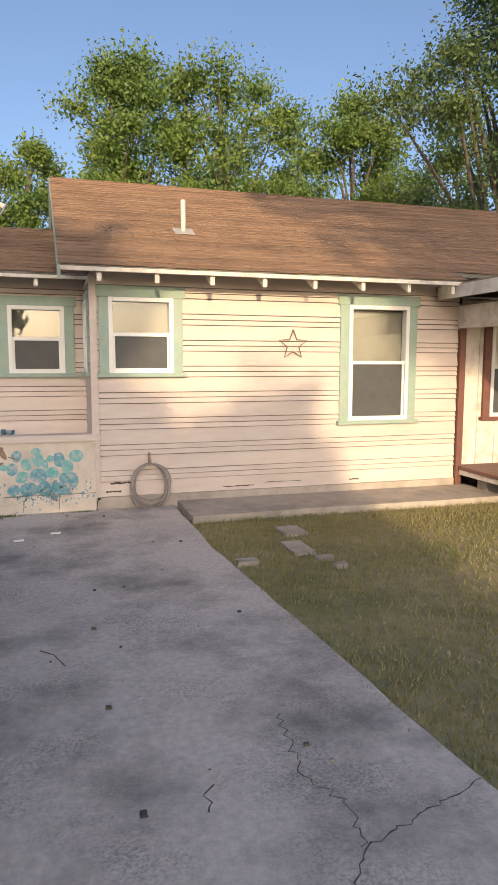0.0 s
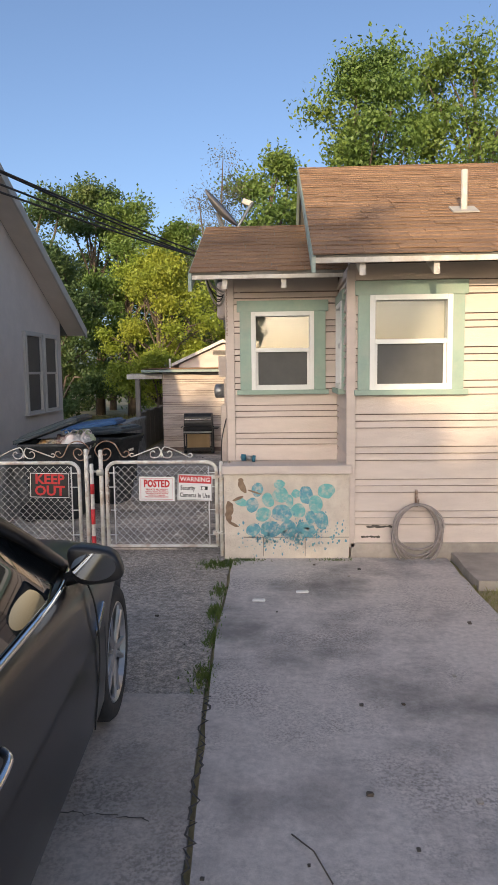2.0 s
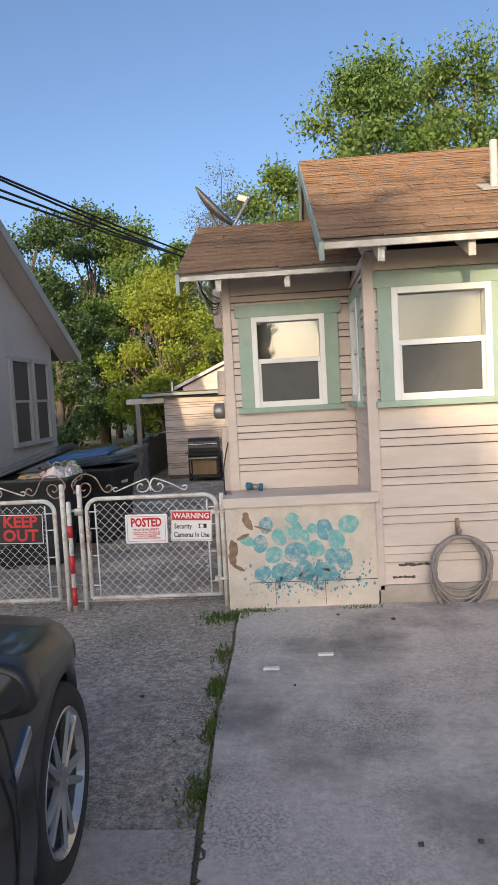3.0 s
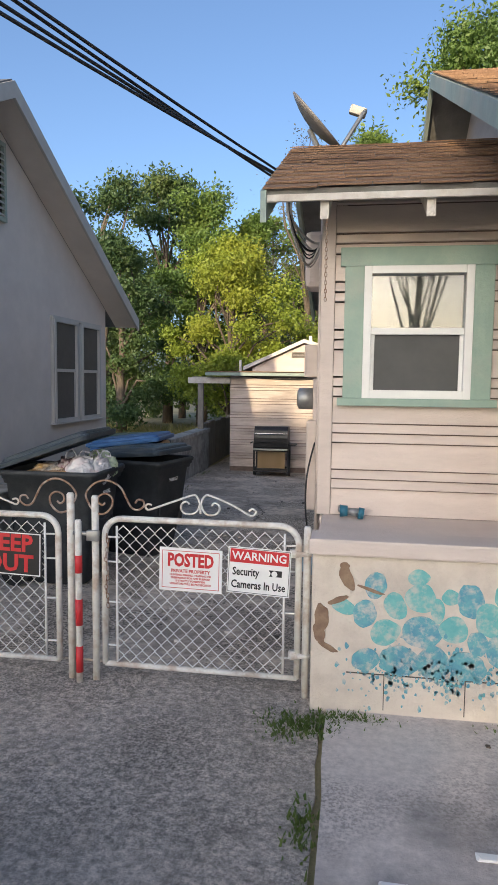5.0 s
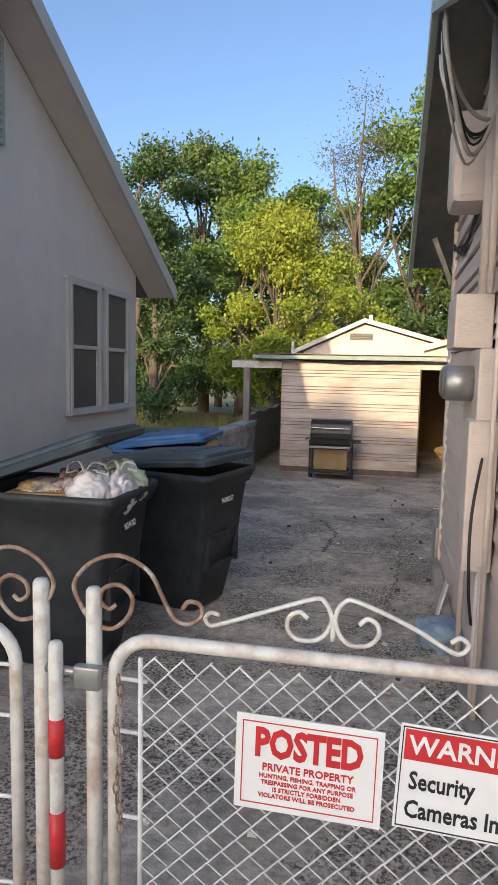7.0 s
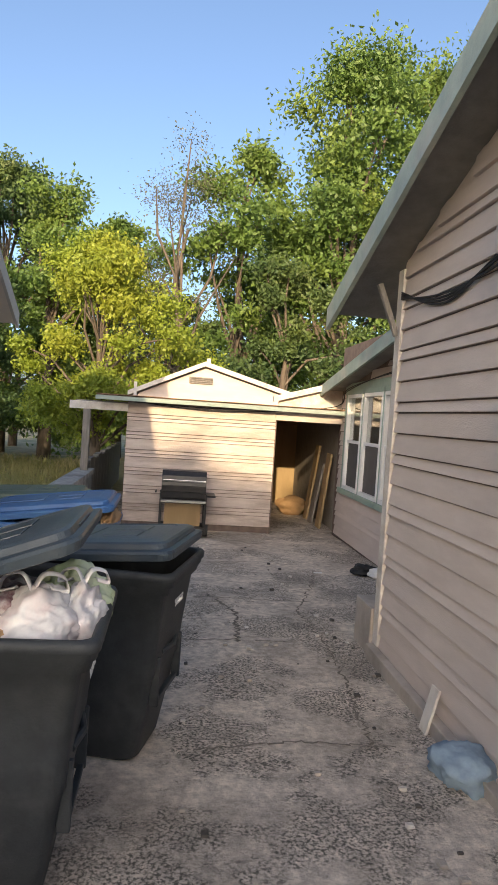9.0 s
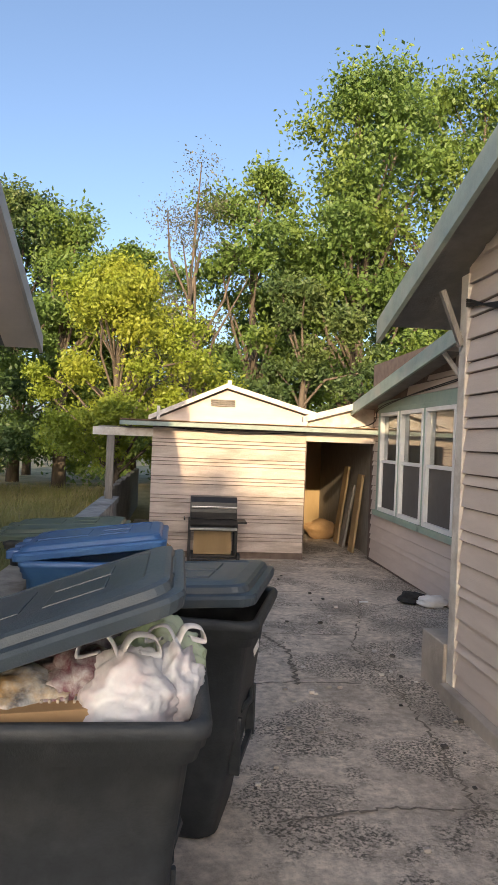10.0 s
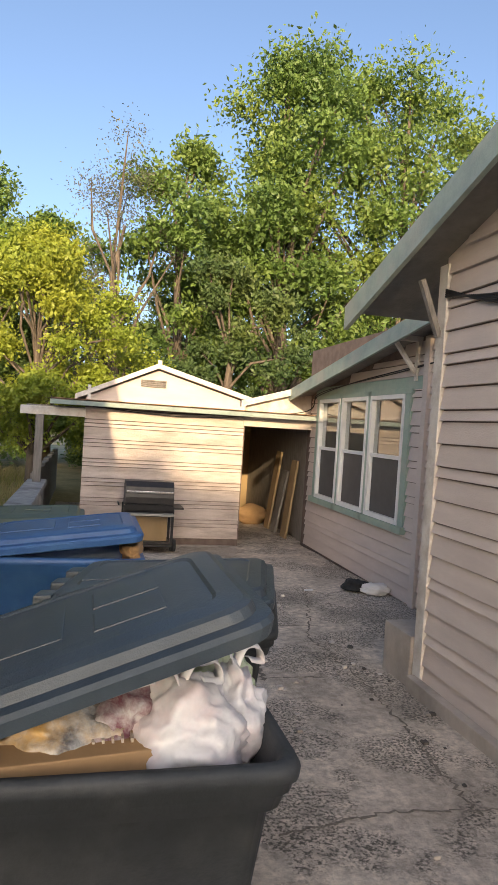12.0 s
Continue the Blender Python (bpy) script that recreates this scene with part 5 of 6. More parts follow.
# ---- car ----
def car():
    """A dark saloon seen from its side and rear quarter, nose to the gate; wheel arches are real openings."""
    root = empty("car", (-1.79, 3.35, 0), label="dark grey saloon car parked on the driveway", category="car")
    yf, yr, R = 4.97 - 3.4, 2.05 - 3.4, 0.395
    keys_top = [(-2.42, 0.62), (-2.36, 0.90), (-2.1, 1.02), (-1.5, 1.03), (0.7, 0.985), (1.2, 0.955), (1.7, 0.90), (2.1, 0.80), (2.32, 0.66), (2.42, 0.50)]
    keys_w = [(-2.42, 0.70), (-2.3, 0.82), (-1.9, 0.90), (-1.2, 0.935), (1.4, 0.935), (1.75, 0.92), (2.1, 0.82), (2.3, 0.68), (2.42, 0.52)]
    lerp = lambda keys, y: float(np.interp(y, [k[0] for k in keys], [k[1] for k in keys]))
    ys = sorted({*np.linspace(-2.42, 2.42, 61), *[c + R * math.cos(a) for c in (yf, yr) for a in np.linspace(0, math.pi, 15)]})
    rings = []
    for y in ys:
        w, t = lerp(keys_w, y), lerp(keys_top, y)
        low = 0.20
        for c in (yf, yr):
            if abs(y - c) < R:
                low = max(low, 0.34 + math.sqrt(R * R - (y - c) ** 2) * 0.96)
        sh = t - 0.10
        low = min(low, sh - 0.03)
        side = [(w * 0.955, low)]
        for f in (0.12, 0.35, 0.6, 0.85, 1.0):
            z = low + (sh - low) * f
            side.append((w * (0.965 + 0.035 * math.sin(math.pi * min(1, max(0, (z - 0.15) / 0.75)))), z))
        side += [(w * 0.945, t - 0.045), (w * 0.86, t - 0.012), (w * 0.6, t + 0.012), (w * 0.3, t + 0.026), (0, t + 0.03)]
        rings.append([(x, y, z) for x, z in side] + [(-x, y, z) for x, z in side[-2::-1]])
    bm = bmesh.new()
    vs = [[bm.verts.new(p) for p in r] for r in rings]
    for a, b in zip(vs, vs[1:]):
        for k in range(len(a) - 1):
            bm.faces.new((a[k], a[k + 1], b[k + 1], b[k]))
    bm.faces.new(vs[0])
    bm.faces.new(vs[-1])
    mesh_ob("body", bm, M_CARPAINT, True, parent=root)
    boxes("underbody", [((-0.80, -2.2, 0.18), (0.80, -1.75, 0.5)), ((-0.80, -0.93, 0.18), (0.80, 1.15, 0.55)), ((-0.62, -1.75, 0.2), (0.62, 2.2, 0.5))], M_RUBBER, 0.02, parent=root)
    # cabin: glass below, roof skin above, pillars
    lowr = [(0.865, -1.75, 0.99), (0.875, -0.6, 1.0), (0.875, 0.5, 0.985), (0.80, 0.98, 0.975), (0.45, 1.18, 0.985), (0, 1.24, 0.99)]
    top = [(0.60, -0.95, 1.40), (0.64, -0.5, 1.43), (0.64, 0.0, 1.43), (0.60, 0.16, 1.42), (0.40, 0.22, 1.43), (0, 0.24, 1.435)]
    bm = bmesh.new()
    for sx in (1, -1):
        a = [bm.verts.new((sx * x, y, z)) for x, y, z in lowr]
        mid = [bm.verts.new((sx * (x1 * 0.46 + x2 * 0.54 + 0.025), (y1 + y2) / 2, (z1 + z2) / 2 + 0.01)) for (x1, y1, z1), (x2, y2, z2) in zip(lowr, top)]
        b = [bm.verts.new((sx * x, y, z)) for x, y, z in top]
        for p, q in ((a, mid), (mid, b)):
            for k in range(5):
                bm.faces.new((p[k], p[k + 1], q[k + 1], q[k]))
    quad(bm, (0.865, -1.75, 0.99), (-0.865, -1.75, 0.99), (-0.60, -0.95, 1.40), (0.60, -0.95, 1.40))
    mesh_ob("window_glass", bm, M_CARGLASS, True, parent=root)
    bm = bmesh.new()
    rows = []
    for y, w, z in ((-1.0, 0.60, 1.395), (-0.75, 0.64, 1.43), (-0.3, 0.66, 1.445), (0.05, 0.64, 1.44), (0.26, 0.58, 1.42)):
        rows.append([bm.verts.new((w * f, y, z + 0.02 * (1 - f * f))) for f in (-1.02, -0.8, -0.4, 0, 0.4, 0.8, 1.02)])
    for p, q in zip(rows, rows[1:]):
        for k in range(6):
            bm.faces.new((p[k], p[k + 1], q[k + 1], q[k]))
    mesh_ob("roof", bm, M_CARPAINT, True, parent=root)
    for sx in (1, -1):
        bm = bmesh.new()
        add_tube(bm, smooth_path([(sx * 0.80, 1.0, 0.97), (sx * 0.72, 0.58, 1.23), (sx * 0.62, 0.18, 1.425), (sx * 0.66, -0.35, 1.435), (sx * 0.62, -0.95, 1.40), (sx * 0.75, -1.40, 1.20), (sx * 0.85, -1.78, 1.0)]), 0.032, 8)
        add_tube(bm, [(sx * 0.885, -0.42, 0.98), (sx * 0.79, -0.42, 1.22), (sx * 0.66, -0.42, 1.43)], 0.028, 8)
        mesh_ob("pillar", bm, M_CARPAINT, True, parent=root)
        bm = bmesh.new()
        add_tube(bm, smooth_path([(sx * 0.868, -1.76, 0.985), (sx * 0.888, -0.6, 0.995), (sx * 0.888, 0.5, 0.98), (sx * 0.83, 0.98, 0.972)]), 0.011, 6)
        mesh_ob("chrome_strip", bm, M_CHROME, True, parent=root)
        for y in (0.98, -0.42, -1.30):
            bm = bmesh.new()
            add_tube(bm, smooth_path([(sx * 0.90, y - 0.02, 0.94), (sx * 0.938, y, 0.8), (sx * 0.942, y + 0.03, 0.55), (sx * 0.917, y + 0.0, 0.24)]), 0.0045, 4)
            mesh_ob("door_gap", bm, M_RUBBER, True, parent=root)
        for y in (-0.25, -1.12):
            bm = bmesh.new()
            add_tube(bm, smooth_path([(sx * 0.93, y - 0.11, 0.79), (sx * 0.965, y - 0.06, 0.80), (sx * 0.965, y + 0.06, 0.81), (sx * 0.93, y + 0.11, 0.81)]), 0.013, 8)
            mesh_ob("handle", bm, M_CHROME, True, parent=root)
        bm = bmesh.new()
        add_box(bm, (-0.012, -0.09, -0.02), (0.012, 0.09, 0.02), 0.006, Matrix.Translation((sx * 0.925, 1.10, 0.70)) @ Matrix.Rotation(radians(25), 4, "X"))
        mesh_ob("side_vent", bm, M_CHROME, parent=root)
        # door mirror
        bm = bmesh.new()
        bmesh.ops.create_uvsphere(bm, u_segments=16, v_segments=10, radius=1)
        for v in bm.verts:
            q = [math.copysign(abs(c) ** 0.55, c) for c in v.co]
            v.co = Vector((sx * (0.985 - 0.02 * q[2]) + q[0] * 0.105, 0.80 + q[1] * (0.085 if q[1] > 0 else 0.03), 1.035 + q[2] * (0.075 - 0.012 * sx * q[0])))
        add_tube(bm, [(sx * 0.86, 0.82, 0.97), (sx * 0.97, 0.81, 1.0)], 0.028, 8)
        mesh_ob("mirror_housing", bm, M_SIGNBLACK, True, parent=root)
        bm = bmesh.new()
        bmesh.ops.create_circle(bm, cap_ends=True, segments=20, radius=1.0, matrix=Matrix.Translation((sx * 0.985, 0.766, 1.035)) @ Matrix.Rotation(radians(90), 4, "X") @ Matrix.Diagonal((0.088, 0.056, 1, 1)))
        mesh_ob("mirror_glass", bm, mat("mirror", (0.6, 0.62, 0.64), (0.6, 0.62, 0.64), rough=0.03, metal=1.0), parent=root)
        bm = bmesh.new()
        add_box(bm, (-0.16, -0.05, -0.05), (0.16, 0.05, 0.06), 0.03, Matrix.Translation((sx * 0.66, 2.17, 0.62)) @ Matrix.Rotation(radians(-sx * 28), 4, "Z"))
        mesh_ob("headlight", bm, M_CARGLASS, True, parent=root)
        for c in (yf, yr):
            bm = bmesh.new()
            cx = sx * 0.80
            prof = [(-0.11, 0.24), (-0.11, 0.325), (-0.085, 0.345), (0.085, 0.345), (0.112, 0.325), (0.112, 0.262), (0.10, 0.25)]
            rings = [[(cx + sx * d, c + rr * math.cos(a), 0.345 + rr * math.sin(a)) for a in np.linspace(0, 2 * math.pi, 33)[:-1]] for d, rr in prof]
            ring_loft(bm, rings, False, False)
            tyre = mesh_ob("tyre", bm, M_RUBBER, True)
            wheel = empty("wheel")
            wheel.parent = root
            tyre.parent = wheel
            bm = bmesh.new()
            rings = [[(cx + sx * d, c + rr * math.cos(a), 0.345 + rr * math.sin(a)) for a in np.linspace(0, 2 * math.pi, 33)[:-1]] for d, rr in ((0.104, 0.258), (0.112, 0.25), (0.085, 0.225), (0.0, 0.22))]
            ring_loft(bm, rings, False, True)
            for k in range(10):
                a = 2 * math.pi * k / 10 + (0.11 if k % 2 else -0.11)
                p0 = (cx + sx * 0.085, c + 0.045 * math.cos(a), 0.345 + 0.045 * math.sin(a))
                p1 = (cx + sx * 0.098, c + 0.235 * math.cos(a), 0.345 + 0.235 * math.sin(a))
                add_tube(bm, [p0, p1], [0.020, 0.014], 6)
            add_tube(bm, [(cx + sx * 0.03, c, 0.345), (cx + sx * 0.10, c, 0.345)], 0.06, 14)
            rim = mesh_ob("rim", bm, M_ALLOY, False)
            rim.parent = wheel
            bm = bmesh.new()
            add_tube(bm, [(cx + sx * 0.012, c, 0.345), (cx + sx * 0.03, c, 0.345)], 0.19, 20)
            disc = mesh_ob("brake_disc", bm, M_RUBBER)
            disc.parent = wheel
    root.rotation_euler = (0, 0, radians(3.5))
    return root


car()


# ---- grill ----
def grill():
    x0, y0, z0 = -2.42, 17.45, gz(17.5)
    root = empty("barbecue_grill", (x0, y0, z0), label="black barrel barbecue grill on a cart by the shed", category="grill")
    W = 0.70
    for x in (0.0, W - 0.035):
        for y in (0.03, 0.40):
            box("leg", (x, y, 0.0), (x + 0.035, y + 0.035, 0.62), M_BLACKSTEEL, 0.004, parent=root)
    bm = bmesh.new()
    half = [(0.23 + 0.23 * math.cos(a), 0.64 + 0.20 * math.sin(a)) for a in np.linspace(math.pi, 2 * math.pi, 9)]
    ring_loft(bm, [[(x, y, z) for y, z in half] for x in (0.02, W - 0.02)], True, True)
    mesh_ob("firebox", bm, M_BLACKSTEEL, parent=root)
    bm = bmesh.new()
    lidp = [(0.0, 0.65), (-0.005, 0.74), (0.03, 0.88), (0.10, 0.95), (0.36, 0.95), (0.45, 0.86), (0.46, 0.65)]
    ring_loft(bm, [[(x, y, z) for y, z in lidp] for x in (0.02, W - 0.02)], True, True)
    mesh_ob("lid", bm, M_BLACKSTEEL, parent=root)
    boxes("lid_trim", [((0.03, -0.022, 0.80), (W - 0.03, -0.002, 0.825))], M_CHROME, 0.003, parent=root)
    boxes("front_shelf", [((0.02, -0.12, 0.50), (W - 0.02, 0.01, 0.53))], M_METAL, 0.004, parent=root)
    for y in (0.02, 0.42):
        box("brace", (0.02, y, 0.10), (W - 0.02, y + 0.03, 0.13), M_BLACKSTEEL, 0.003, parent=root)
    boxes("bottom_shelf", [((0.02, -0.10, 0.08), (W - 0.02, 0.44, 0.10))], M_BLACKSTEEL, 0.003, parent=root)
    boxes("side_shelf", [((W, 0.03, 0.58), (W + 0.13, 0.42, 0.61))], M_BLACKSTEEL, 0.006, parent=root)
    boxes("cupboard_panel", [((0.08, 0.10, 0.13), (W - 0.08, 0.12, 0.46))], M_TAN, 0.003, parent=root)
    for x in (0.03, W):
        bm = bmesh.new()
        add_tube(bm, [(x, 0.02, 0.085), (x + 0.035, 0.02, 0.085)], 0.085, 16)
        mesh_ob("wheel", bm, M_RUBBER, parent=root)
    tube("handle", [(-0.06, 0.1, 0.62), (-0.06, 0.38, 0.62)], 0.012, M_BLACKSTEEL, parent=root)


grill()

# ---- house fittings ----
hose = empty("garden_hose", (1.18, 7.95, 0.3), label="coiled grey garden hose hung on the wall", category="hose")
bm = bmesh.new()
rnd = random.Random(4)
path = []
for k in range(7 * 24):
    a = 2 * math.pi * k / 24 + 1.57
    j = k // 24
    rx_, rz_ = 0.215 + 0.022 * math.sin(j * 2.1), 0.245 + 0.035 * math.sin(j * 1.3) + 0.02 * (j % 2)
    path.append((1.18 + 0.014 * math.sin(j * 3.3) + rx_ * math.cos(a), 7.918 - 0.011 * ((j * 3) % 5) + 0.006 * math.sin(a * 2 + j), 0.28 + (0.53 - 0.28 - rz_) + rz_ * math.sin(a) * (1 if math.sin(a) > 0 else 1.05)))
add_tube(bm, path, 0.0115, 6)
under(hose, mesh_ob("coil", bm, M_HOSE, True))
bm = bmesh.new()
add_box(bm, (1.165, 7.93, 0.50), (1.19, 7.97, 0.66), 0.004)
add_tube(bm, [(1.178, 7.94, 0.62), (1.178, 7.86, 0.55), (1.178, 7.85, 0.59)], 0.010, 6)
under(hose, mesh_ob("hook", bm, M_RUST))

star = empty("wall_star", (3.01, 7.96, 1.96), label="thin twisted metal star hung on the wall", category="wall star")
bm = bmesh.new()
sp = [(3.01 + (0.195 if k % 2 == 0 else 0.082) * math.sin(k * math.pi / 5), 7.955, 1.955 + (0.19 if k % 2 == 0 else 0.082) * math.cos(k * math.pi / 5)) for k in range(11)]
add_tube(bm, sp, 0.0085, 6)
under(star, mesh_ob("wire_outline", bm, mat("star_bronze", (0.26, 0.19, 0.13), (0.18, 0.13, 0.09), scale=60, rough=0.6, metal=0.3), True))

pipe = empty("vent_pipe", (1.78, 8.75, 3.3), label="cream plumbing vent pipe on the roof", category="vent pipe")
under(pipe, tube("pipe", [(1.78, 8.75, 3.25), (1.78, 8.75, 3.80), (1.78, 8.75, 3.805)], [0.033, 0.033, 0.025], M_WHITEWOOD, 12))
bm = bmesh.new()
add_box(bm, (-0.13, -0.12, -0.006), (0.13, 0.12, 0.006), 0, Matrix.Translation((1.78, 8.75, 3.415)) @ Matrix.Rotation(math.atan(0.468), 4, "X"))
under(pipe, mesh_ob("flashing", bm, M_BOXGREY))

faucet = empty("garden_tap", (-0.53, 9.0, 0.90), label="blue-handled tap with a white hose end", category="tap")
bm = bmesh.new()
add_tube(bm, [(-0.54, 8.96, 0.905), (-0.49, 8.96, 0.905)], [0.04, 0.035], 12)
under(faucet, mesh_ob("handle", bm, mat("blue_tap", (0.02, 0.16, 0.24), (0.02, 0.12, 0.18), scale=20, rough=0.4), True))
bm = bmesh.new()
add_tube(bm, [(-0.49, 8.96, 0.905), (-0.42, 8.96, 0.895)], [0.022, 0.03], 12)
add_tube(bm, [(-0.54, 9.08, 0.91), (-0.54, 8.98, 0.905)], 0.016, 8)
under(faucet, mesh_ob("spout", bm, M_METAL, True))
under(faucet, tube("collar", [(-0.42, 8.96, 0.895), (-0.385, 8.96, 0.89)], [0.038, 0.036], bpy.data.materials["blue_tap"], 12))
faucet.location.z -= 0.055

# satellite dish
dish = empty("satellite_dish", (-0.75, 10.25, 3.58), label="grey satellite dish on the lower roof", category="dish")
bm = bmesh.new()
axis = Vector((0.74, -0.16, 0.65)).normalized()
ctr = Vector((-0.88, 10.5, 3.98))
sd = axis.orthogonal().normalized()
up_ = axis.cross(sd)
rings = []
for r in (0.02, 0.1, 0.18, 0.26, 0.315):
    rings.append([ctr + axis * (r * r * 0.75) + (sd * math.cos(a) + up_ * math.sin(a)) * r for a in np.linspace(0, 2 * math.pi, 25)[:-1]])
rings += [[p - axis * 0.014 for p in r] for r in rings[::-1]]
ring_loft(bm, rings, True, True)
under(dish, mesh_ob("reflector", bm, mat("dish_grey", (0.20, 0.19, 0.19), (0.16, 0.15, 0.15), scale=6, rough=0.5), True))
bm = bmesh.new()
add_tube(bm, [ctr - axis * 0.03, ctr + Vector((0.08, -0.1, -0.25)), (-0.72, 10.25, 3.5)], 0.024, 8)
add_tube(bm, [(-0.78, 10.3, 3.62), (-0.62, 10.28, 3.74), (-0.46, 10.36, 4.02), (-0.44, 10.40, 4.06)], [0.018, 0.018, 0.018, 0.018], 8)
under(dish, mesh_ob("arm", bm, M_METAL, True))
bm = bmesh.new()
add_box(bm, (-0.07, -0.035, -0.03), (0.07, 0.035, 0.04), 0.012, Matrix.Translation((-0.50, 10.42, 4.06)) @ Matrix.Rotation(radians(20), 4, "Y"))
under(dish, mesh_ob("receiver", bm, M_BOXGREY))

for part_ob in dish.children:
    part_ob.location.z -= 0.13
# overhead service wires
wires = empty("service_wires", (-0.95, 9.4, 3.2), label="black overhead service cables to the gable", category="cables")
for k, (dz, dx) in enumerate(((0.0, 0.0), (0.05, 0.05), (-0.03, 0.08), (-0.05, -0.05))):
    a, b = Vector((-1.0, 9.5 - 0.12 * k, 3.10 + dz * 0.8)), Vector((-9.5 + dx, -13.3, 7.0 + dz))
    under(wires, tube("cable", [a.lerp(b, t) - Vector((0, 0, (0.80 + 0.10 * k) * 4 * t * (1 - t))) for t in np.linspace(0, 1, 40)], 0.0085, M_CABLE, 5))

drop = empty("loose_cables", (-0.8, 9.3, 2.9), label="tangle of looped cables under the eave", category="cables")
rnd = random.Random(12)
for k in range(7):
    y = 9.95 + rnd.uniform(-0.25, 0.2)
    pts = [(-1.0, y, 3.15 + rnd.uniform(-0.05, 0.05)), (-0.98, y - 0.1, 2.95 - 0.1 * rnd.random()), (-0.86, y + 0.1, 2.72 + rnd.uniform(-0.15, 0.1)), (-0.75, y + 0.15, 2.78), (-0.70, y + 0.1, 2.95 + 0.1 * rnd.random())]
    under(drop, tube("cable", smooth_path(pts, 6), rnd.uniform(0.005, 0.011), M_CABLE if k % 2 else M_BOXGREY, 5))
for k in range(4):
    pts = [(-0.705, 9.6 + 0.05 * k, 2.66 - 0.03 * k), (-0.70, 10.6, 2.55 + 0.03 * k + 0.02 * math.sin(k)), (-0.70, 11.5, 2.50 - 0.02 * k), (-0.70, 12.33, 2.60 + 0.015 * k)]
    under(drop, tube("cable", smooth_path(pts, 8), 0.008, M_CABLE, 5))
for k in range(2):
    pts = [(0.38, 14.3, 2.42), (0.375, 15.2, 2.36 + 0.02 * k), (0.375, 16.6, 2.30), (0.37, 17.8, 2.20 - 0.03 * k), (0.2, 18.03, 1.92), (-1.5, 18.03, 1.74 + 0.04 * k), (-2.9, 18.03, 1.80)]
    under(drop, tube("cable", smooth_path(pts, 8), 0.007, M_CABLE, 5))

meter = empty("electric_meter", (-0.75, 10.0, 1.4), label="electric meter cabinets and conduit on the side wall", category="electric meter")


def add_part(name, lo, hi, material, bevel=0.01):
    under(meter, box(name, lo, hi, material, bevel))


add_part("phone_box", (-0.90, 9.95, 2.47), (-0.70, 10.28, 2.93), M_SIDING, 0.045)
add_part("upper_box", (-0.87, 9.72, 1.73), (-0.69, 10.15, 1.99), M_SIDING)
add_part("meter_base", (-0.78, 9.45, 1.36), (-0.69, 10.0, 1.72), M_SIDING)
add_part("cabinet", (-0.82, 9.36, 0.72), (-0.69, 9.56, 1.40), M_SIDING, 0.015)
for y in (9.66, 9.88):
    under(meter, tube("dial", [(-0.78, y, 1.56), (-0.90, y, 1.56), (-0.915, y, 1.56)], [0.085, 0.085, 0.06], M_METAL, 18))
bm = bmesh.new()
for y, za, zb, r in ((9.80, 1.98, 3.25, 0.034), (9.62, 1.98, 3.1, 0.018), (9.42, -0.05, 0.72, 0.022), (10.08, 0.0, 1.40, 0.016), (9.28, 0.3, 2.75, 0.012), (9.36, -0.03, 0.75, 0.012)):
    add_tube(bm, [(-0.73, y, za), (-0.73, y, zb)], r, 8)
under(meter, mesh_ob("conduit", bm, M_SIDING, True))
bm = bmesh.new()
add_tube(bm, smooth_path([(-0.74, 9.4, 1.3), (-0.80, 9.25, 1.0), (-0.80, 9.22, 0.7), (-0.77, 9.3, 0.5)]), 0.007, 5)
under(meter, mesh_ob("wire_loop", bm, M_CABLE, True))

meter.location.y += 0.25

# hanging chain at the bay corner, cracks in the corner
ch = empty("hanging_chain", (-0.65, 8.60, 2.60), label="rusty chain hanging from the rafter end", category="chain")
bm = bmesh.new()
for k in range(20):
    z = 2.635 - k * 0.024
    ring = [(-0.65 + (0.007 * math.cos(a) if k % 2 else 0), 8.60 + (0 if k % 2 else 0.007 * math.cos(a)), z + 0.015 * math.sin(a)) for a in np.linspace(0, 2 * math.pi, 9)]
    add_tube(bm, ring, 0.0024, 4, False)
under(ch, mesh_ob("links", bm, M_RUST, True))

# braces under the rakes
kb = empty("knee_brace", (0.42, 14.75, 2.7), label="white timber bracket under the roof edge", category="bracket")
bm = bmesh.new()
add_box(bm, (0.10, 14.72, 2.66), (0.42, 14.78, 2.72))
under(kb, mesh_ob("top_timber", bm, M_WHITEWOOD))
bm = bmesh.new()
add_box(bm, (0.37, 14.72, 2.25), (0.42, 14.78, 2.66))
under(kb, mesh_ob("post_timber", bm, M_WHITEWOOD))
bm = bmesh.new()
add_box(bm, (-0.21, -0.022, -0.02), (0.21, 0.022, 0.02), 0, Matrix.Translation((0.25, 14.75, 2.48)) @ Matrix.Rotation(radians(52), 4, "Y"))
under(kb, mesh_ob("strut", bm, M_WHITEWOOD))
st = empty("eave_strut", (-0.66, 12.3, 2.5), label="thin timber strut under the lower eave", category="bracket")
bm = bmesh.new()
add_box(bm, (-0.20, -0.02, -0.018), (0.20, 0.02, 0.018), 0, Matrix.Translation((-0.78, 12.38, 2.52)) @ Matrix.Rotation(radians(68), 4, "Y"))
under(st, mesh_ob("timber", bm, M_GREYWOOD))

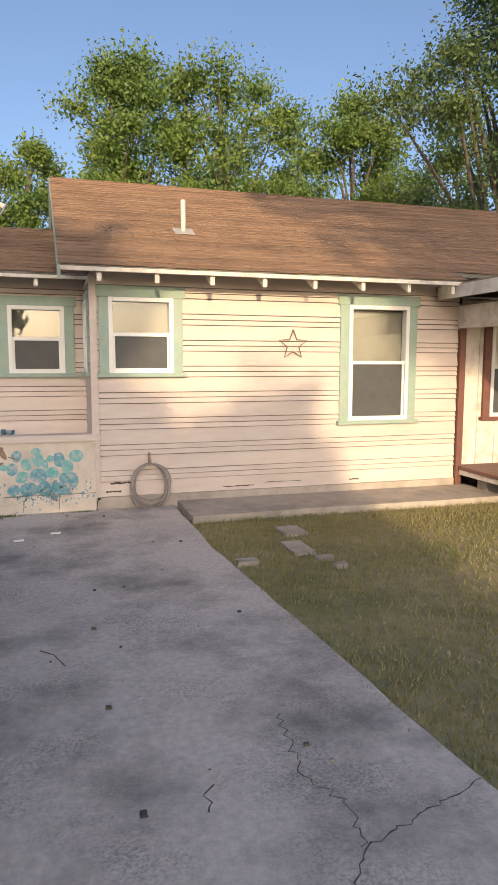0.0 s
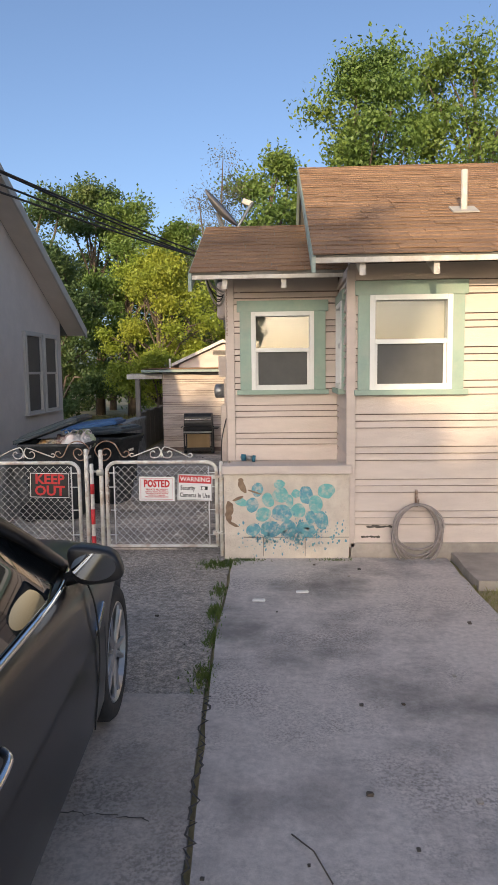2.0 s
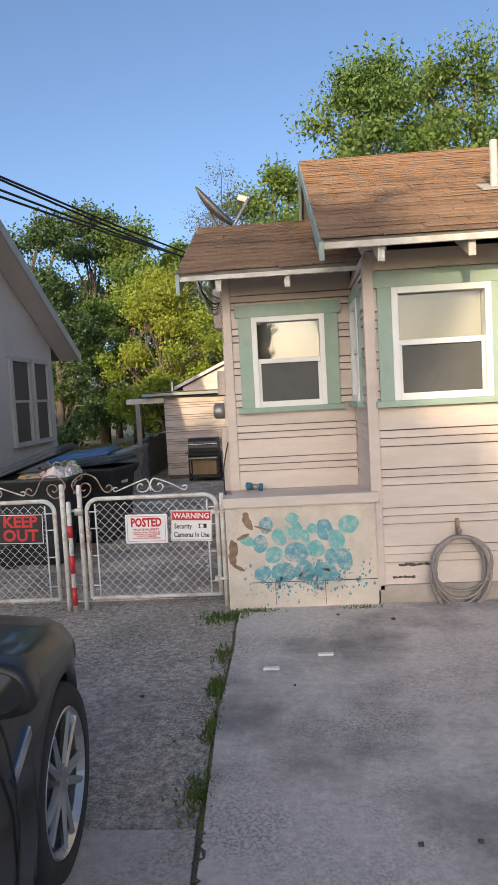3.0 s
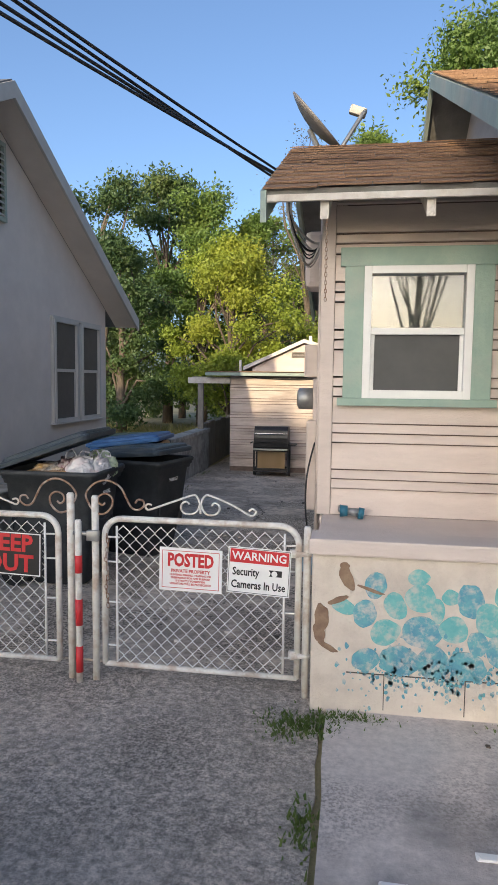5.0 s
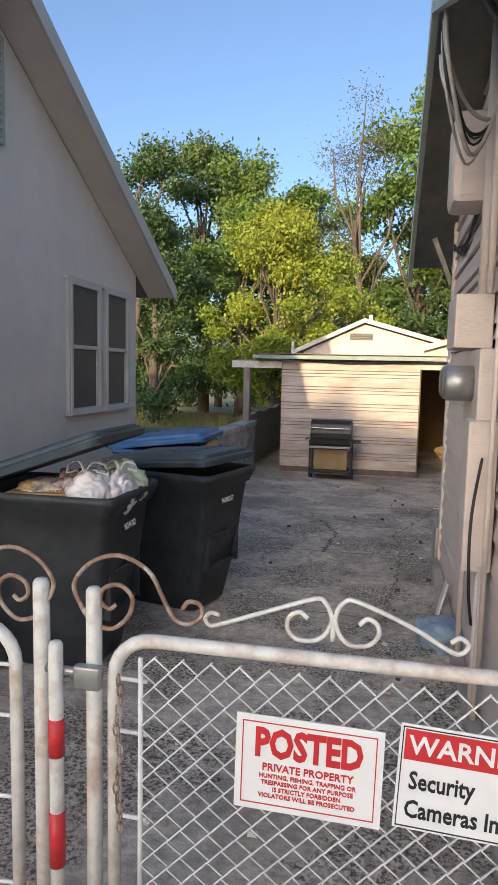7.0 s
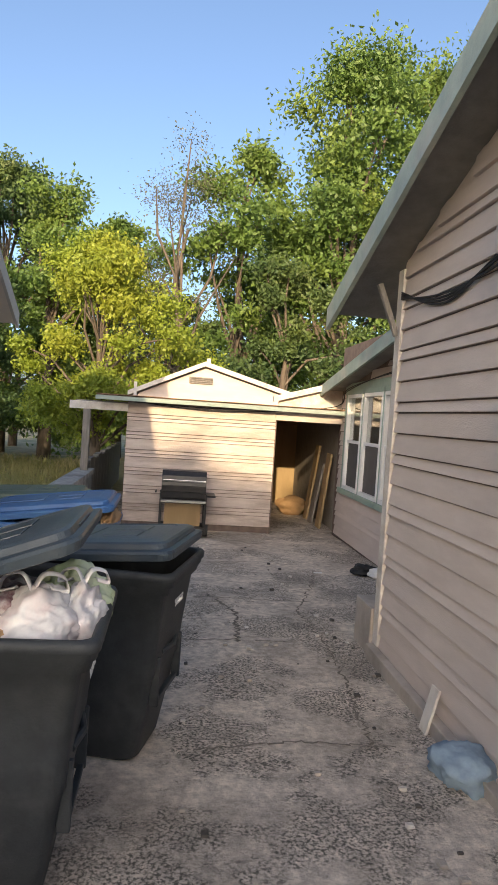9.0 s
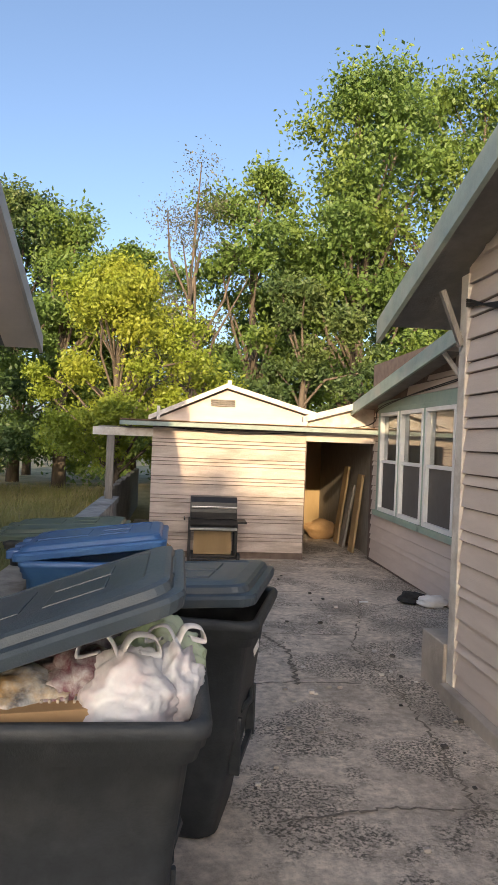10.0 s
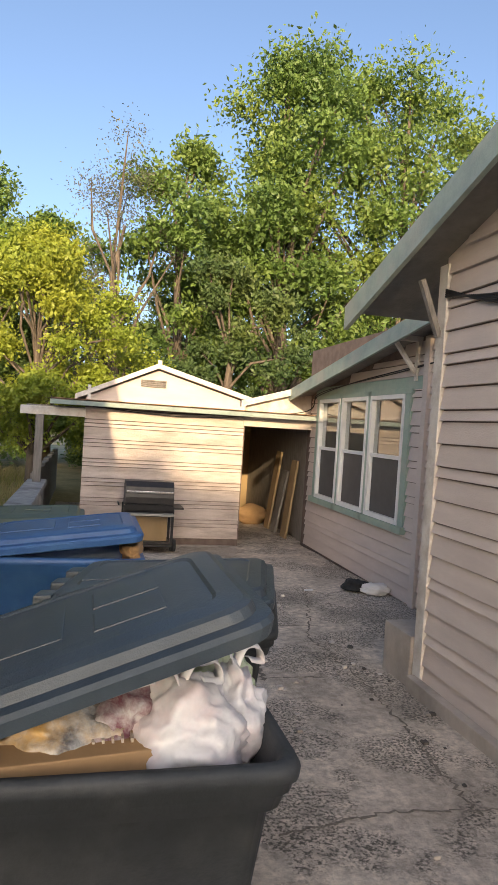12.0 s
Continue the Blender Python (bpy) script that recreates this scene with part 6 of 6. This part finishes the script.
tagged(box("step_block", (-0.72, 12.44, -0.10), (-0.30, 12.85, 0.28), M_SLAB, 0.012), label="grey concrete step block beside the corner", category="step")
bm = bmesh.new()
add_box(bm, (-0.008, -0.05, -0.13), (0.008, 0.05, 0.13), 0.003, Matrix.Translation((-0.755, 11.15, 0.075)) @ Matrix.Rotation(radians(14), 4, "Y"))
tagged(mesh_ob("wood_offcut", bm, M_WHITEWOOD), label="pale board offcut leaning on the wall", category="board")
tagged(box("crawl_vent", (0.385, 13.4, 0.12), (0.40, 14.1, 0.36), M_GREYWOOD, 0.004), label="weathered crawl-space vent panel in the wall", category="vent")
tagged(box("wall_kerb", (-0.76, 8.6, -0.1), (-0.69, 12.4, 0.03), M_SLAB, 0.01), label="broken concrete kerb under the side wall", category="kerb", kind="structure")

# two crumpled lumps stand in for a cat lying by the wall
for dx, dy, m_, words in ((0.0, 0.0, M_SIGNWHITE, "white soft lump in place of a cat at the foot of the wall"), (-0.16, 0.16, M_RUBBER, "black soft lump in place of a cat at the foot of the wall")):
    crumple("rag", (0.24 + dx, 15.10 + dy, -0.06), 0.11, m_, 41 + int(dx * 10), words, "rag", 0.4, (1.2, 1.0, 0.55))

# carport contents
crumple("rolled_bundle", (0.12, 20.4, 0.02), 0.24, M_CARD, 31, "rolled tan bundle on the carport floor", "bundle", 0.2, (1.2, 0.8, 0.7))
for k, (x, y, lean, hgt) in enumerate(((0.40, 18.9, 6, 1.3), (0.38, 19.4, 9, 1.1), (0.40, 19.9, 7, 1.4))):
    bm = bmesh.new()
    add_box(bm, (-0.02, -0.14, 0), (0.02, 0.14, hgt), 0.004, Matrix.Translation((x - 0.02 - hgt * math.sin(radians(lean)) * 0.5, y, gz(y))) @ Matrix.Rotation(radians(lean), 4, "Y"))
    tagged(mesh_ob("leaning_board", bm, M_GREYWOOD if k % 2 else M_TAN), label="old timber board leaning in the carport", category="board", group="leaning boards")

# ---- mural on the block ----
mural = empty("mural", (0, 7.93, 0), label="faded teal cactus mural painted on the block", category="mural")
E_ = [(265, 245, 35, 42), (420, 215, 33, 27), (745, 280, 50, 45), (150, 325, 42, 25), (228, 350, 38, 46), (340, 320, 35, 44), (430, 290, 48, 46), (535, 285, 28, 25), (605, 300, 42, 56), (490, 335, 22, 42),
      (672, 370, 40, 56), (305, 420, 48, 42), (440, 420, 62, 52), (550, 405, 45, 42), (635, 455, 32, 40), (712, 480, 40, 56), (360, 525, 68, 48), (480, 530, 50, 55), (235, 525, 45, 36), (600, 540, 60, 48)]
rnd = random.Random(3)


def mpos(cx, cy):
    return -0.655 + (cx - 30) * 0.00137, 0.83 - (cy - 120 - (cx - 30) * 0.045) * 0.00139


def patch(name, x, z, rx_, rz_, layer, material, jag=0.12, n=22, turn=0.0):
    bm = bmesh.new()
    ph = rnd.uniform(0, 9)
    loop = []
    for k in range(n):
        a = 2 * math.pi * k / n
        s = 1 + jag * noise.noise((math.cos(a) * 1.5 + ph, math.sin(a) * 1.5, ph))
        u, v = rx_ * s * math.cos(a), rz_ * s * math.sin(a)
        loop.append((x + u * math.cos(turn) - v * math.sin(turn), z + u * math.sin(turn) + v * math.cos(turn)))
    ring_loft(bm, [[(p, 7.9345, q) for p, q in loop], [(p, 7.9335 - 0.0004 * layer, q) for p, q in loop]], False, True)
    under(mural, mesh_ob(name, bm, material))


for k, (cx, cy, a, b) in enumerate(E_):
    x, z = mpos(cx, cy)
    patch("pad", x, z, a * 0.00158, b * 0.00158, 1 + k * 0.3, M_TEAL if cy < 440 and k % 4 else M_TEALDARK, 0.15, turn=rnd.uniform(-0.4, 0.4))
bm = bmesh.new()
for k in range(420):
    cx, cy = rnd.gauss(500, 200), rnd.gauss(570, 55)
    if not 130 < cx < 880 or cy > 720:
        continue
    x, z = mpos(cx, cy)
    r = rnd.uniform(0.003, 0.014)
    c = [bm.verts.new((x + r * rnd.uniform(0.5, 1.2) * math.cos(t), 7.9262, z + r * rnd.uniform(0.6, 1.7) * math.sin(t))) for t in np.linspace(0, 2 * math.pi, 8)[:-1]]
    bm.faces.new(c)
tagged(under(mural, mesh_ob("paint_flecks", bm, M_TEALDARK)), kind="stuff")
for layer, (cx, cy, a, b, t) in enumerate(((160, 215, 22, 48, 0.35), (150, 172, 18, 14, 0), (250, 262, 55, 6, -0.3), (70, 370, 30, 50, 0), (62, 430, 20, 40, 0.3), (95, 480, 40, 10, -0.5), (130, 300, 45, 10, 0.4))):
    x, z = mpos(cx, cy)
    patch("brown_patch", x, z, a * 0.00137, b * 0.00137, 7.5 + layer, M_MURALBROWN, 0.3, turn=t)
joint = boxes("painted_joint", [((-0.47, 7.9305, 0.205), (0.54, 7.9345, 0.210)), ((-0.28, 7.9305, 0.02), (-0.276, 7.9345, 0.205)), ((0.12, 7.9305, 0.02), (0.124, 7.9345, 0.205))], M_CRACK)
under(mural, joint)


# ---- lawn, weeds, cracks, litter ----
def blades(name, spots, material, label, height=(0.02, 0.05), seed=1, width=0.004):
    """Many thin bent blades at the given spots, one object."""
    rng = np.random.default_rng(seed)
    p = np.array(spots)
    n = len(p)
    h = rng.uniform(*height, n)[:, None]
    a = rng.uniform(0, 2 * np.pi, n)
    side = np.stack([np.cos(a), np.sin(a), np.zeros(n)], 1) * width
    b = rng.uniform(0, 2 * np.pi, n)
    bend = np.stack([np.cos(b), np.sin(b), np.zeros(n)], 1) * h * rng.uniform(0.2, 0.9, n)[:, None]
    up = np.array([0, 0, 1.0])
    v = np.stack([p - side, p + side, p + side * 0.7 + bend * 0.4 + up * h * 0.6, p - side * 0.7 + bend * 0.4 + up * h * 0.6, p + bend + up * h], 1).reshape(-1, 3)
    k = np.arange(n)[:, None] * 5
    faces = (k + np.array([[0, 1, 2, 3]])).tolist() + (k + np.array([[3, 2, 4]])).tolist()
    me = bpy.data.meshes.new(name)
    me.from_pydata(v.tolist(), [], faces)
    me.materials.append(material)
    return tagged(new(name, me), label=label, category="grass", kind="stuff")


rng = np.random.default_rng(2)
N = 60000
gx, gy = rng.uniform(1.35, 6.6, N), rng.uniform(0.5, 7.2, N)
dens = np.array([noise.noise((x * 0.8, y * 0.8, 4)) for x, y in zip(gx, gy)])
keep = (gx > 1.45 + 0.065 * np.maximum(0, 6 - gy) + 0.05 * rng.normal(size=N) - 0.03) & (dens + rng.uniform(-0.6, 0.6, N) > -0.35)
spots = np.stack([gx, gy, np.full(N, -0.035)], 1)[keep]
dry = rng.random(len(spots)) < 0.4
blades("lawn_grass", spots[~dry], M_GRASS, "patchy short lawn grass beside the driveway", (0.025, 0.06), 1, 0.0045)
blades("dry_grass", spots[dry], M_STRAW, "dry straw-coloured lawn thatch", (0.012, 0.035), 2, 0.0045)
f = np.stack([rng.uniform(-12, -3.9, 16000), 15.5 + 14 * rng.random(16000) ** 1.3, np.full(16000, -0.17)], 1)
blades("field_grass", f, M_GRASS, "long dry grass in the neighbouring field", (0.08, 0.35), 3, 0.012)


def tuft_spots(cx, cy, rx_, ry_, n, seed, z=-0.02):
    r = np.random.default_rng(seed)
    return np.stack([cx + rx_ * r.normal(size=n), cy + ry_ * r.normal(size=n), np.full(n, z)], 1)


tufts = [(-0.575, 5.45, 0.04, 0.09, 260), (-0.58, 6.0, 0.03, 0.10, 180), (-0.61, 6.5, 0.035, 0.08, 200), (-0.62, 7.0, 0.03, 0.08, 130), (-0.68, 7.75, 0.10, 0.07, 520), (-0.45, 7.86, 0.10, 0.025, 380), (0.40, 7.86, 0.08, 0.025, 260),
         (-3.4, 17.2, 0.05, 0.3, 300), (-3.3, 15.0, 0.05, 0.4, 200)]
blades("weeds", np.concatenate([tuft_spots(*t, 40 + i, gz(t[1]) - 0.02) for i, t in enumerate(tufts)]), M_WEED, "small weeds growing in the concrete joints", (0.012, 0.045), 5, 0.006)


def crack(name, pts, width, label, seed, lift=0.002, rough=0.006, field=1, material=None):
    """A jagged dirt-filled crack as a thin raised ribbon over the slab."""
    r = random.Random(seed)
    fine = []
    for a, b in zip(pts, pts[1:]):
        n = max(2, int(math.dist(a, b) / 0.03))
        fine += [(a[0] + (b[0] - a[0]) * k / n + r.uniform(-0.025, 0.025), a[1] + (b[1] - a[1]) * k / n + r.uniform(-0.012, 0.012)) for k in range(n)]
    bm = bmesh.new()
    rows = []
    for i, (x, y) in enumerate(fine):
        q = fine[min(i + 1, len(fine) - 1)]
        o = fine[max(i - 1, 0)]
        d = Vector((q[0] - o[0], q[1] - o[1], 0)).normalized()
        s = Vector((-d.y, d.x, 0)) * width * r.uniform(0.3, 1.0)
        z = gz(y) + lift + rough * noise.noise((x * 0.9, y * 0.9, field))
        rows.append([bm.verts.new((x + s.x, y + s.y, z - 0.001)), bm.verts.new((x, y, z + 0.0005)), bm.verts.new((x - s.x, y - s.y, z - 0.001))])
    for a, b in zip(rows, rows[1:]):
        for k in range(2):
            bm.faces.new((a[k], a[k + 1], b[k + 1], b[k]))
    return tagged(mesh_ob(name, bm, material or M_CRACK), label=label, category="crack", kind="structure")


crack("trim_crack", [(1.06, 2.0), (1.10, 2.25), (1.0, 2.5), (1.03, 2.75), (1.07, 3.0)], 0.0035, "hairline crack in the driveway slab", 1)
crack("trim_crack", [(0.7, 1.7), (0.95, 1.85), (1.06, 2.0), (1.4, 2.12), (1.75, 2.25)], 0.0045, "branching crack in the driveway slab", 2)
crack("trim_crack", [(0.57, 2.35), (0.60, 2.55)], 0.005, "short dark scratch on the slab", 3)
crack("trim_joint", [(-0.222, -1), (-0.372, 2), (-0.532, 5.2)], 0.009, "dirt-filled joint between the slabs", 4, 0.002)
crack("trim_crack", [(-1.9, 4.15), (-1.2, 4.2), (-0.6, 4.12)], 0.004, "fine crack across the apron", 5)
for k, (y, a, b) in enumerate(((10.9, -2.1, -1.0), (12.6, -2.3, -1.2), (13.9, -2.0, -0.8), (15.6, -2.2, -0.6))):
    crack("trim_crack", [(a, y), ((a + b) / 2, y + 0.1 - 0.05 * (k % 3)), (b, y + 0.04)], 0.011, "crumbled crack across the back yard", 10 + k, 0.004, 0.022, 4, M_CRUMB)
crack("trim_crack", [(-1.15, 10.9), (-1.0, 12.4), (-1.05, 13.6), (-0.7, 14.6), (-0.5, 15.4)], 0.011, "crumbled crack along the back yard", 20, 0.004, 0.022, 4, M_CRUMB)
crack("trim_crack", [(-1.7, 12.6), (-1.65, 13.4), (-1.8, 13.9)], 0.018, "patch of broken concrete", 21, 0.004, 0.022, 4, M_CRUMB)


def stone(name, c, size, material, seed, label, category, top=0.02):
    bm = bmesh.new()
    vs = add_box(bm, (c[0] - size[0], c[1] - size[1], c[2]), (c[0] + size[0], c[1] + size[1], c[2] + top), min(0.008, top / 3))
    r = random.Random(seed)
    for v in bm.verts:
        v.co += Vector((r.uniform(-1, 1) * size[0] * 0.2, r.uniform(-1, 1) * size[1] * 0.2, r.uniform(-1, 1) * top * 0.15))
    return tagged(mesh_ob(name, bm, material), label=label, category=category)


for k, (x, y, a, b) in enumerate(((2.42, 6.41, 0.12, 0.15), (2.26, 5.79, 0.10, 0.17), (2.38, 5.42, 0.07, 0.05), (1.67, 5.49, 0.09, 0.05), (2.42, 5.18, 0.06, 0.04))):
    tagged(stone("paving_stone", (x, y, -0.045), (a, b), M_SLAB, k, "flat pale paving stone sunk in the lawn", "stone", 0.05), group="stepping stones")
rnd = random.Random(77)
for k in range(60):
    x, y = rnd.uniform(-3.2, 1.3), rnd.uniform(2.2, 7.7)
    s = rnd.uniform(0.005, 0.016)
    ob = stone("pebble", (x, y, gz(y) - 0.002), (s, s * rnd.uniform(0.6, 1.4)), (M_CRACK, M_SLAB, M_BARK)[k % 3], k, "small bit of debris on the concrete", "debris", s)
    tagged(ob, group="debris on the driveway")
for k in range(90):
    x, y = rnd.uniform(-2.2, -0.75), rnd.uniform(8.6, 17)
    s = rnd.uniform(0.006, 0.02)
    tagged(stone("pebble", (x, y, gz(y) - 0.002), (s, s * rnd.uniform(0.6, 1.4)), (M_CRACK, M_SLAB, M_WHITEWOOD)[k % 3], 100 + k, "small bit of rubble on the yard concrete", "debris", s), group="rubble on the yard")
for x, y in ((0.06, 6.92), (-0.29, 6.72), (-0.5, 15.2)):
    tagged(stone("paper_scrap", (x, y, gz(y) + 0.004), (0.045, 0.018), M_SIGNWHITE, int(x * 100) + 7, "scrap of white litter on the concrete", "litter", 0.012), group="litter")
tw = empty("twig", (0.05, 3.9, 0.01), label="dry forked twig on the driveway", category="twig")
under(tw, tube("stick", [(-0.08, 4.05, 0.012), (0.0, 3.95, 0.02), (0.06, 3.80, 0.012)], 0.003, M_BARK, 5))

# broken skirting boards at the foot of the front wall
rnd = random.Random(21)
for k, (x, z, w, h) in enumerate(((0.85, 0.30, 0.28, 0.018), (0.75, 0.20, 0.18, 0.014), (2.3, 0.19, 0.4, 0.010), (3.9, 0.20, 0.14, 0.014), (2.9, 0.22, 0.5, 0.006))):
    bm = bmesh.new()
    n = 14
    lo = [bm.verts.new((x - w / 2 + w * i / n, 7.9705, z - h * rnd.uniform(0.2, 1.0))) for i in range(n + 1)]
    hi = [bm.verts.new((x - w / 2 + w * i / n, 7.9705, z + h * rnd.uniform(0.2, 1.0))) for i in range(n + 1)]
    for i in range(n):
        bm.faces.new((lo[i], lo[i + 1], hi[i + 1], hi[i]))
    tagged(mesh_ob("trim_rot", bm, M_CRACK), label="rotted gap in the lower boards", category="damage", kind="structure")

lay_siding()
lay_shingles()
